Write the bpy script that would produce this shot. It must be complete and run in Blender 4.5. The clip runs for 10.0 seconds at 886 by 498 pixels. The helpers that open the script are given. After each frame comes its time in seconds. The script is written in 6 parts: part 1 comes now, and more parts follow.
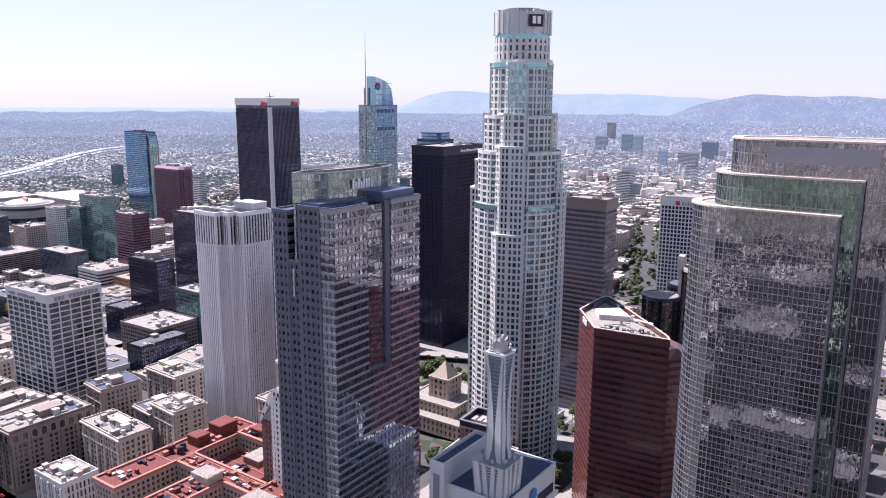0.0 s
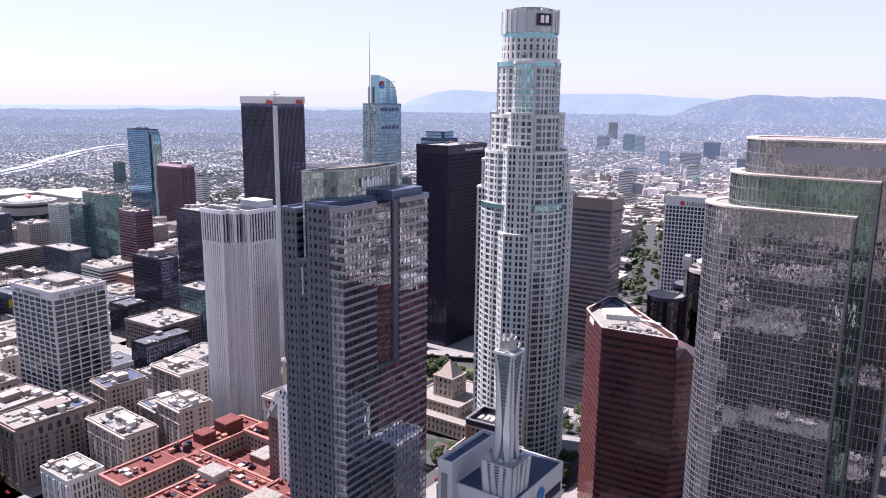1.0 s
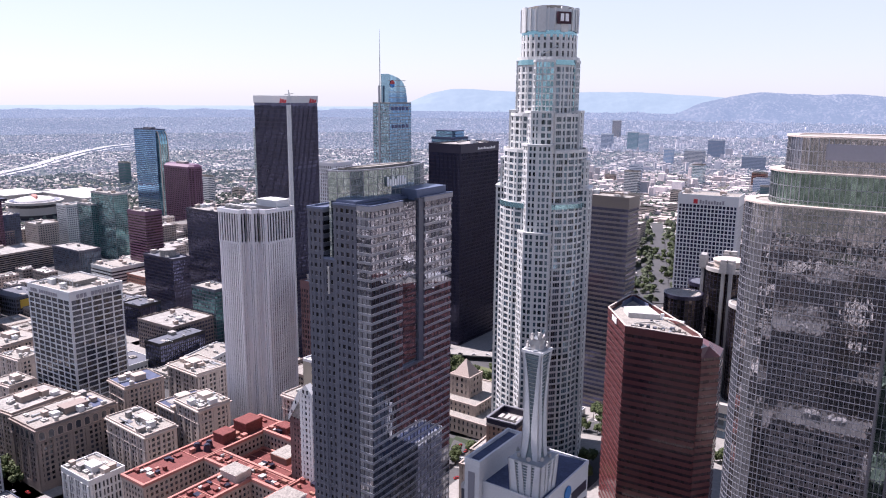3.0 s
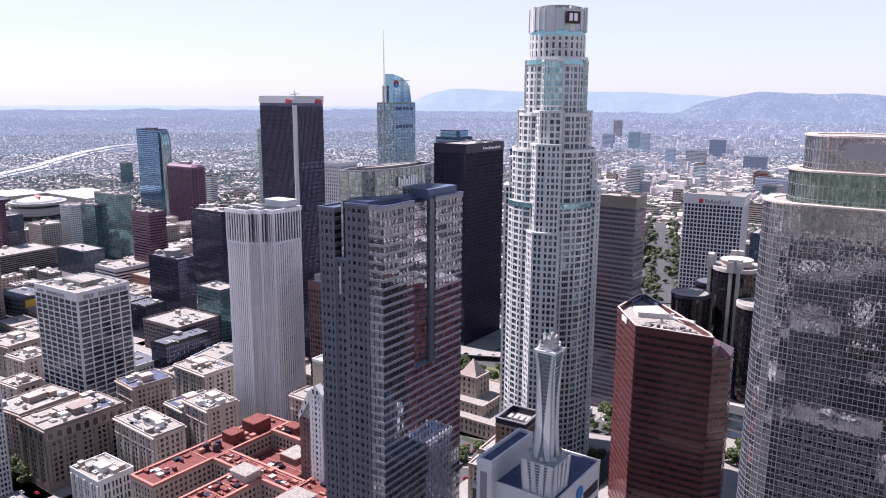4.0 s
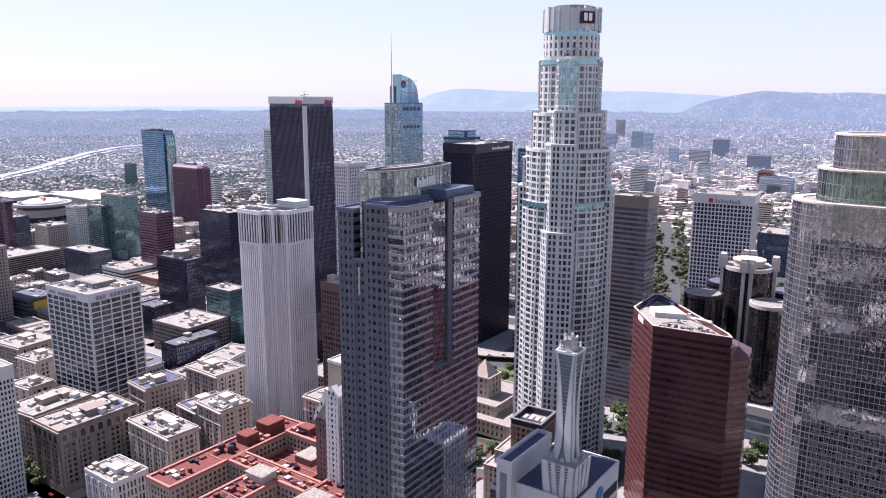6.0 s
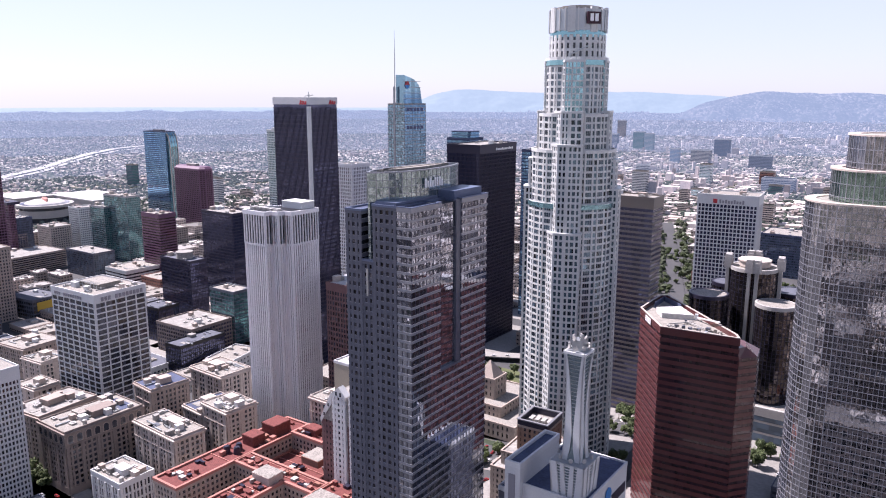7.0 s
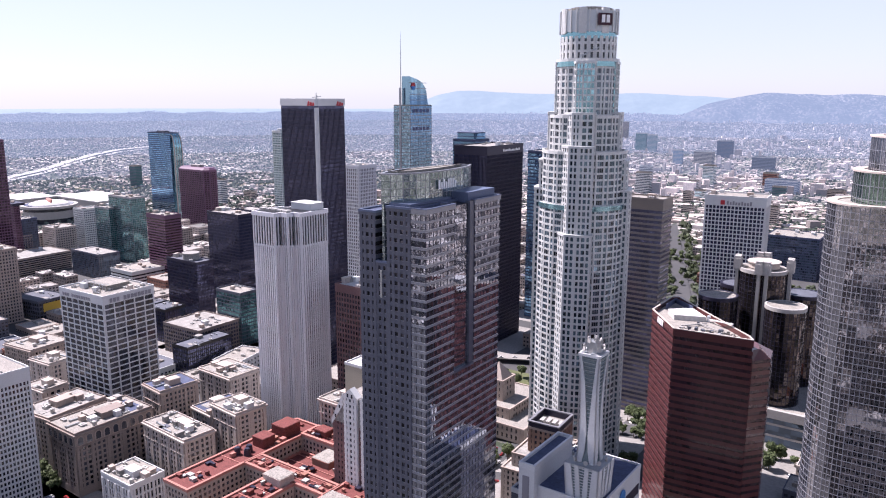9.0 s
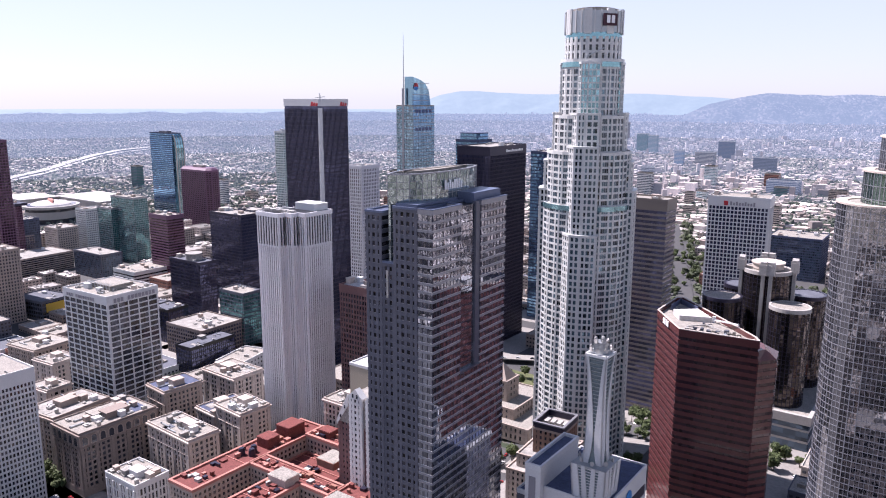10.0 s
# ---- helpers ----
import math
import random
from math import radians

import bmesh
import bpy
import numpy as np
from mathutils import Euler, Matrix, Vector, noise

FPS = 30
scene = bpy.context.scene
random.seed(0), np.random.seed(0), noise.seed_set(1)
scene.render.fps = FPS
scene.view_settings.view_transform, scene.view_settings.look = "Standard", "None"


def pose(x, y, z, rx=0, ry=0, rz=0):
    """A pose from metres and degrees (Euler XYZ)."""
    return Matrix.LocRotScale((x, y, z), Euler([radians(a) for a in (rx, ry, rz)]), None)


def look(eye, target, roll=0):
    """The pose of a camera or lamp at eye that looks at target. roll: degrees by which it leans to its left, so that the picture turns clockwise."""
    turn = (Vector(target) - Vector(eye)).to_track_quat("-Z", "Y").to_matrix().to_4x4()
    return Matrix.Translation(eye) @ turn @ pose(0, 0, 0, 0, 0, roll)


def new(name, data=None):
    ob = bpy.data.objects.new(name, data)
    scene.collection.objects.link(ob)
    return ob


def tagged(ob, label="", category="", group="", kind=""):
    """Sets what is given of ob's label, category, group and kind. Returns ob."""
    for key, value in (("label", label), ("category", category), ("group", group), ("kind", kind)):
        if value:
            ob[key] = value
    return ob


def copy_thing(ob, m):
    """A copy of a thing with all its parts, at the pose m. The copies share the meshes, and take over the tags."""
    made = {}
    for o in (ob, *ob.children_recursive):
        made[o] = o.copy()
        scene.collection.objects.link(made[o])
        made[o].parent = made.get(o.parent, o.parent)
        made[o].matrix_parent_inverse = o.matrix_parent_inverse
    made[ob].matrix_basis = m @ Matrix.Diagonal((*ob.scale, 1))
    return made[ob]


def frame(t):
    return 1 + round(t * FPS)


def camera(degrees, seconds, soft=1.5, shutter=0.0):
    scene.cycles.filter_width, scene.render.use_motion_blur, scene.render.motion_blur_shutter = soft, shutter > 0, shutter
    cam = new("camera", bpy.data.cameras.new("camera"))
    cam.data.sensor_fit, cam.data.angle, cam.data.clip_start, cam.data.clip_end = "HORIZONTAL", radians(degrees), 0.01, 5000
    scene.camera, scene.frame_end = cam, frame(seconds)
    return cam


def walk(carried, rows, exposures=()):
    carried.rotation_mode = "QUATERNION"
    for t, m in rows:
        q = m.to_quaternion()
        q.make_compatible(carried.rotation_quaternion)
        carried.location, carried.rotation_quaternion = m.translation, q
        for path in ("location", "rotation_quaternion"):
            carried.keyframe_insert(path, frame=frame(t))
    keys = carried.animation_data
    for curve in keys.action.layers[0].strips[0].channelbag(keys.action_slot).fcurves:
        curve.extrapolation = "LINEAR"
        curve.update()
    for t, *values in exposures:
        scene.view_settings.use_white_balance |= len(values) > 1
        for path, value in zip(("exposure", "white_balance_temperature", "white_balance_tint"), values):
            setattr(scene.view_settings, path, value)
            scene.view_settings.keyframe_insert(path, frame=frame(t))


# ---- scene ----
cam = camera(61.0, 10.0, soft=1.1)
METRES, EYE, TILT, LEAN, TURN = 41.5, 256.0, 0.8, 0.0, 35.2
ROWS = [
    (0.0, 0.0, 0.0, 0.0, 0.08, -12.13, -0.38),
    (0.5, -0.0435, -0.0013, 0.0004, 0.12, -12.17, -0.5),
    (1.0, -0.0979, -0.0009, -0.0005, 0.15, -12.21, -0.63),
    (1.5, -0.1627, -0.0007, -0.0017, 0.18, -12.26, -0.71),
    (2.0, -0.2343, 0.0021, -0.0018, 0.21, -12.28, -0.63),
    (2.5, -0.3061, 0.0039, -0.005, 0.22, -12.29, -0.52),
    (4.0, -0.5043, 0.0076, -0.0063, 0.21, -12.3, -0.34),
    (4.5, -0.5598, 0.0118, -0.0059, 0.22, -12.31, -0.3),
    (5.0, -0.6112, 0.0163, -0.0059, 0.23, -12.3, -0.24),
    (5.5, -0.6584, 0.0206, -0.0057, 0.25, -12.3, -0.21),
    (7.0, -0.7888, 0.0334, -0.0067, 0.3, -12.24, -0.13),
    (7.5, -0.8265, 0.0376, -0.0066, 0.31, -12.21, -0.13),
    (8.0, -0.8626, 0.0408, -0.0068, 0.35, -12.19, -0.12),
    (8.5, -0.8985, 0.0431, -0.0058, 0.36, -12.18, -0.12),
    (9.0, -0.9319, 0.0458, -0.0051, 0.39, -12.15, -0.15),
    (9.5, -0.9646, 0.0481, -0.0067, 0.42, -12.13, -0.16),
    (10.0, -0.9975, 0.0492, -0.0056, 0.43, -12.12, -0.17),
]
walk(cam, [(t, pose(0, 0, EYE, TILT, LEAN, TURN) @ pose(METRES * x, METRES * y, METRES * z, 90 + pitch, roll, yaw)) for t, x, y, z, yaw, pitch, roll in ROWS],
     exposures=[(0.0, 1.19, 6200, 24), (10.0, 1.19, 6200, 24)])

# ---------------------------------------------------------------- light
SUN_HEADING, SUN_HEIGHT = 266.0, 55.0          # degrees clockwise from +y, degrees up
world = bpy.data.worlds.new("sky")
scene.world = world
world.use_nodes = True
wn = world.node_tree.nodes
sky = wn.new("ShaderNodeTexSky")
sky.sky_type = "NISHITA"
sky.sun_disc = False
sky.sun_elevation, sky.sun_rotation = radians(SUN_HEIGHT), radians(SUN_HEADING)
sky.air_density, sky.dust_density, sky.ozone_density = 1.0, 0.4, 2.5
veil = wn.new("ShaderNodeMix")                  # bright summer haze over the clear sky
veil.data_type = "RGBA"
up = wn.new("ShaderNodeTexCoord")
axes = wn.new("ShaderNodeSeparateXYZ")
thin = wn.new("ShaderNodeMapRange")            # the haze thins out with height
thin.interpolation_type = "SMOOTHSTEP"
thin.inputs["From Min"].default_value, thin.inputs["From Max"].default_value = 0.16, 0.75
thin.inputs["To Min"].default_value, thin.inputs["To Max"].default_value = 0.6, 0.08
world.node_tree.links.new(up.outputs["Generated"], axes.inputs[0])
world.node_tree.links.new(axes.outputs["Z"], thin.inputs["Value"])
world.node_tree.links.new(thin.outputs[0], veil.inputs["Factor"])
veil.inputs["B"].default_value = (6.9, 7.4, 8.4, 1)
world.node_tree.links.new(sky.outputs[0], veil.inputs["A"])
world.node_tree.links.new(veil.outputs["Result"], wn["Background"].inputs[0])
wn["Background"].inputs[1].default_value = 0.06
sun = new("sun", bpy.data.lights.new("sun", "SUN"))
sun.data.energy, sun.data.angle, sun.data.color = 5.0, radians(0.55), (1.0, 0.95, 0.9)
sh, sv = radians(SUN_HEADING), radians(SUN_HEIGHT)
sun.matrix_world = look((math.sin(sh) * math.cos(sv) * 900, math.cos(sh) * math.cos(sv) * 900, math.sin(sv) * 900), (0, 0, 0))


# ---------------------------------------------------------------- materials
def mat(name, color, rough=0.7, metal=0.0, vary=0.18, grain=0.6, stain=12.0, bump=0.15, island=0.0, tint=None, spec=0.4):
    """A surface with fine grain, wide stains, a little wear in the gloss, and a shift from piece to piece."""
    m = bpy.data.materials.new(name)
    m.use_nodes = True
    nt = m.node_tree
    n, l = nt.nodes, nt.links
    b = n["Principled BSDF"]
    co = n.new("ShaderNodeTexCoord")
    fine, wide = n.new("ShaderNodeTexNoise"), n.new("ShaderNodeTexNoise")
    fine.inputs["Scale"].default_value, fine.inputs["Detail"].default_value = 1.0 / grain, 5
    wide.inputs["Scale"].default_value, wide.inputs["Detail"].default_value = 1.0 / stain, 4
    wide.inputs["Roughness"].default_value = 0.65
    info, geo = n.new("ShaderNodeObjectInfo"), n.new("ShaderNodeNewGeometry")
    for t in (fine, wide):
        l.new(co.outputs["Object"], t.inputs["Vector"])
    add = n.new("ShaderNodeMath")
    add.operation = "ADD"
    l.new(fine.outputs["Fac"], add.inputs[0])
    l.new(wide.outputs["Fac"], add.inputs[1])
    rng = n.new("ShaderNodeMapRange")
    rng.inputs["From Min"].default_value, rng.inputs["From Max"].default_value = 0.65, 1.35
    rng.inputs["To Min"].default_value, rng.inputs["To Max"].default_value = 1 - vary, 1 + vary
    l.new(add.outputs[0], rng.inputs["Value"])
    piece = n.new("ShaderNodeMapRange")
    piece.inputs["To Min"].default_value, piece.inputs["To Max"].default_value = 1 - max(island, 0.05), 1 + max(island, 0.05)
    l.new(geo.outputs["Random Per Island"] if island else info.outputs["Random"], piece.inputs["Value"])
    mul = n.new("ShaderNodeMath")
    mul.operation = "MULTIPLY"
    l.new(rng.outputs[0], mul.inputs[0])
    l.new(piece.outputs[0], mul.inputs[1])
    base = n.new("ShaderNodeMix")
    base.data_type = "RGBA"
    base.inputs["A"].default_value = (*color, 1)
    base.inputs["B"].default_value = (*(tint or [c * 0.8 for c in color]), 1)
    l.new(wide.outputs["Fac"], base.inputs["Factor"])
    vm = n.new("ShaderNodeVectorMath")
    vm.operation = "SCALE"
    l.new(base.outputs["Result"], vm.inputs[0])
    l.new(mul.outputs[0], vm.inputs["Scale"])
    l.new(vm.outputs[0], b.inputs["Base Color"])
    rr = n.new("ShaderNodeMapRange")
    rr.inputs["To Min"].default_value, rr.inputs["To Max"].default_value = rough * 0.8, min(1, rough * 1.2)
    l.new(wide.outputs["Fac"], rr.inputs["Value"])
    l.new(rr.outputs[0], b.inputs["Roughness"])
    b.inputs["Metallic"].default_value = metal
    b.inputs["Specular IOR Level"].default_value = spec
    if bump:
        bp = n.new("ShaderNodeBump")
        bp.inputs["Strength"].default_value, bp.inputs["Distance"].default_value = bump, 0.05
        l.new(fine.outputs["Fac"], bp.inputs["Height"])
        l.new(bp.outputs[0], b.inputs["Normal"])
    return m


def glass(name, color, mirror, rough=0.04, wave=0.12, size=1.6, spread=0.35, bow=(0.45, 0.45, 1.3)):
    """Coated window glass: mirror is how metallic its coating is; panes are slightly wavy and differ from one another."""
    m = bpy.data.materials.new(name)
    m.use_nodes = True
    nt = m.node_tree
    n, l = nt.nodes, nt.links
    b = n["Principled BSDF"]
    co, geo = n.new("ShaderNodeTexCoord"), n.new("ShaderNodeNewGeometry")
    wav = n.new("ShaderNodeTexNoise")
    wav.inputs["Scale"].default_value, wav.inputs["Detail"].default_value = 1.0 / size, 1.5
    mp = n.new("ShaderNodeMapping")              # panes bow more up and down than sideways
    mp.inputs["Scale"].default_value = bow
    l.new(co.outputs["Object"], mp.inputs["Vector"])
    l.new(mp.outputs[0], wav.inputs["Vector"])
    bp = n.new("ShaderNodeBump")
    bp.inputs["Strength"].default_value, bp.inputs["Distance"].default_value = wave, 0.06
    l.new(wav.outputs["Fac"], bp.inputs["Height"])
    l.new(bp.outputs[0], b.inputs["Normal"])
    ramp = n.new("ShaderNodeMapRange")
    ramp.inputs["To Min"].default_value, ramp.inputs["To Max"].default_value = 1 - spread, 1 + spread
    l.new(geo.outputs["Random Per Island"], ramp.inputs["Value"])
    vm = n.new("ShaderNodeVectorMath")
    vm.operation = "SCALE"
    vm.inputs[0].default_value = color
    l.new(ramp.outputs[0], vm.inputs["Scale"])
    l.new(vm.outputs[0], b.inputs["Base Color"])
    b.inputs["Metallic"].default_value, b.inputs["Roughness"].default_value = mirror, rough
    b.inputs["IOR"].default_value = 1.6
    return m


M = {
    "asphalt": mat("asphalt", (0.05, 0.05, 0.054), 0.9, grain=1.5, stain=40, vary=0.3, tint=(0.062, 0.06, 0.06)),
    "pavement": mat("pavement", (0.25, 0.235, 0.22), 0.85, grain=2, stain=30, vary=0.25),
    "white_stone": mat("white_stone", (0.57, 0.57, 0.555), 0.4, grain=0.8, stain=18, vary=0.14, tint=(0.47, 0.475, 0.47)),
    "white_paint": mat("white_paint", (0.6, 0.6, 0.61), 0.6, stain=14, vary=0.12, tint=(0.52, 0.52, 0.52)),
    "rib_white": mat("rib_white", (0.76, 0.755, 0.79), 0.55, stain=25, vary=0.12, tint=(0.58, 0.56, 0.57)),
    "grey_granite": mat("grey_granite", (0.098, 0.104, 0.134), 0.25, stain=15, vary=0.15, tint=(0.08, 0.084, 0.11)),
    "light_granite": mat("light_granite", (0.27, 0.272, 0.3), 0.14, stain=15, vary=0.16, tint=(0.195, 0.197, 0.22), spec=0.9, bump=0.02),
    "red_granite": mat("red_granite", (0.115, 0.04, 0.039), 0.16, stain=15, vary=0.2, tint=(0.07, 0.025, 0.026)),
    "purple_granite": mat("purple_granite", (0.135, 0.064, 0.112), 0.45, stain=15, vary=0.15),
    "beige": mat("beige", (0.38, 0.31, 0.27), 0.8, stain=10, vary=0.25, tint=(0.28, 0.228, 0.198)),
    "beige_dark": mat("beige_dark", (0.26, 0.208, 0.183), 0.8, stain=9, vary=0.28, tint=(0.17, 0.136, 0.122)),
    "cream": mat("cream", (0.5, 0.43, 0.385), 0.8, stain=9, vary=0.25, tint=(0.38, 0.32, 0.285)),
    "band_beige": mat("band_beige", (0.16, 0.138, 0.125), 0.3, stain=20, vary=0.16, tint=(0.125, 0.107, 0.098)),
    "blue_coping": mat("blue_coping", (0.1, 0.125, 0.2), 0.45, 0.2, stain=14, vary=0.15, tint=(0.08, 0.1, 0.165)),
    "dark_metal": mat("dark_metal", (0.04, 0.036, 0.062), 0.4, 0.3, stain=20, vary=0.2),
    "bronze_metal": mat("bronze_metal", (0.034, 0.031, 0.054), 0.35, 0.4, stain=20, vary=0.2),
    "steel": mat("steel", (0.42, 0.44, 0.46), 0.35, 0.6, stain=8, vary=0.12),
    "bright_metal": mat("bright_metal", (0.5, 0.49, 0.5), 0.3, 0.4, stain=12, vary=0.1),
    "dull_metal": mat("dull_metal", (0.16, 0.155, 0.175), 0.35, 0.5, stain=12, vary=0.1),
    "mullion": mat("mullion", (0.3, 0.3, 0.33), 0.35, 0.5, stain=12, vary=0.1),
    "roof_white": mat("roof_white", (0.32, 0.295, 0.265), 0.9, grain=0.9, stain=4, vary=0.6, tint=(0.16, 0.145, 0.13)),
    "membrane_white": mat("membrane_white", (0.54, 0.52, 0.5), 0.85, grain=1.5, stain=14, vary=0.3, tint=(0.36, 0.35, 0.34)),
    "roof_grey": mat("roof_grey", (0.2, 0.19, 0.18), 0.9, grain=1.2, stain=7, vary=0.4, tint=(0.3, 0.28, 0.26)),
    "roof_dark": mat("roof_dark", (0.07, 0.075, 0.095), 0.85, grain=1.2, stain=7, vary=0.3, tint=(0.1, 0.105, 0.13)),
    "roof_blue": mat("roof_blue", (0.04, 0.05, 0.1), 0.8, grain=1.2, stain=7, vary=0.35, tint=(0.065, 0.08, 0.135)),
    "roof_red": mat("roof_red", (0.2, 0.042, 0.034), 0.9, grain=0.5, stain=2.2, vary=0.75, tint=(0.085, 0.034, 0.032)),
    "coping_pink": mat("coping_pink", (0.4, 0.17, 0.14), 0.85, grain=0.5, stain=5, vary=0.2),
    "brick": mat("brick", (0.3, 0.14, 0.1), 0.85, grain=0.3, stain=6, vary=0.25, tint=(0.22, 0.1, 0.075)),
    "tan_brick": mat("tan_brick", (0.29, 0.185, 0.14), 0.85, grain=0.3, stain=6, vary=0.25, tint=(0.21, 0.13, 0.1)),
    "plum_brick": mat("plum_brick", (0.17, 0.095, 0.095), 0.85, grain=0.3, stain=6, vary=0.25, tint=(0.12, 0.066, 0.068)),
    "drab": mat("drab", (0.33, 0.295, 0.235), 0.85, grain=0.6, stain=12, vary=0.15, tint=(0.27, 0.24, 0.195)),
    "unit": mat("unit", (0.4, 0.385, 0.37), 0.6, 0.2, grain=0.5, stain=3, vary=0.25),
    "black": mat("black", (0.012, 0.011, 0.014), 0.35, stain=20, vary=0.3),
    "sign_red": mat("sign_red", (0.45, 0.03, 0.04), 0.5, vary=0.05),
    "sign_blue": mat("sign_blue", (0.03, 0.2, 0.5), 0.5, vary=0.05),
    "sign_white": mat("sign_white", (0.85, 0.85, 0.85), 0.5, vary=0.04),
    "sign_grey": mat("sign_grey", (0.26, 0.25, 0.28), 0.6, vary=0.05),
    "sign_maroon": mat("sign_maroon", (0.04, 0.005, 0.016), 0.5, vary=0.05),
    "yellow": mat("yellow", (0.65, 0.42, 0.06), 0.7, vary=0.1),
    "leaf": mat("leaf", (0.045, 0.07, 0.025), 0.8, grain=0.8, stain=4, vary=0.35, island=0.4, bump=0, tint=(0.075, 0.09, 0.03)),
    "verge_leaf": mat("verge_leaf", (0.032, 0.045, 0.022), 0.85, grain=1.2, stain=9, vary=0.35, island=0.5, bump=0, tint=(0.05, 0.058, 0.03)),
    "bark": mat("bark", (0.12, 0.085, 0.06), 0.9, grain=0.2, stain=2, vary=0.3),
    "far_roofs": mat("far_roofs", (0.42, 0.4, 0.4), 0.9, grain=4, stain=300, vary=0.12, island=0.6, bump=0, tint=(0.28, 0.28, 0.3)),
    "far_leaf": mat("far_leaf", (0.075, 0.095, 0.08), 0.9, grain=5, stain=200, vary=0.2, island=0.35, bump=0),
    "lawn": mat("lawn", (0.06, 0.09, 0.03), 0.95, grain=0.6, stain=9, vary=0.35, tint=(0.11, 0.1, 0.05)),
    "screen": mat("screen", (0.22, 0.28, 0.3), 0.25, 0.4, grain=0.6, stain=6, vary=0.3),
    "concrete": mat("concrete", (0.37, 0.35, 0.335), 0.85, grain=1, stain=20, vary=0.18),
}
G = {
    "dark": glass("dark_window", (0.03, 0.033, 0.045), 0.2, 0.06, 0.12, 1.6, 0.8),
    "blue": glass("blue_window", (0.06, 0.09, 0.13), 0.45, 0.06, 0.12, 1.6, 0.7),
    "aqua": glass("aqua_glass", (0.2, 0.36, 0.4), 0.75, 0.05, 0.1),
    "mirror": glass("mirror_glass", (0.29, 0.29, 0.315), 0.95, 0.02, 0.26, 1.4, 0.12, (1.4, 1.4, 0.6)),
    "green": glass("green_glass", (0.15, 0.215, 0.19), 0.9, 0.02, 0.3, 1.3, 0.15, (1.2, 1.2, 0.4)),
    "tower": glass("tower_glass", (0.06, 0.062, 0.08), 0.8, 0.02, 0.3, 1.6, 0.8),
    "ribbon": glass("ribbon_glass", (0.29, 0.31, 0.36), 0.9, 0.03, 0.22, 1.4, 0.45, (0.9, 0.9, 0.7)),
    "clear": glass("crown_glass", (0.33, 0.4, 0.41), 0.88, 0.02, 0.4, 1.4, 0.15, (1.2, 1.2, 0.5)),
    "black": glass("black_glass", (0.076, 0.08, 0.145), 0.62, 0.06, 0.2),
    "bronze": glass("bronze_glass", (0.052, 0.043, 0.042), 0.8, 0.05, 0.35, 3.0),
    "sky": glass("sky_glass", (0.24, 0.39, 0.5), 0.8, 0.05, 0.35, 3.0, 0.35),
    "teal": glass("teal_glass", (0.08, 0.21, 0.22), 0.65, 0.07, 0.3, 3.0, 0.5),
    "crown": glass("crown_window", (0.085, 0.135, 0.17), 0.6, 0.05, 0.15, 1.6, 0.9),
    "deep": glass("deep_blue_glass", (0.2, 0.38, 0.56), 0.78, 0.05, 0.3, 4.0, 0.15),
    "wine": glass("wine_glass", (0.04, 0.02, 0.026), 0.35, 0.08),
}


# blue of the far air, painted into distant surfaces as a self-glow
HAZE_GLOW = (0.318, 0.41, 0.595)


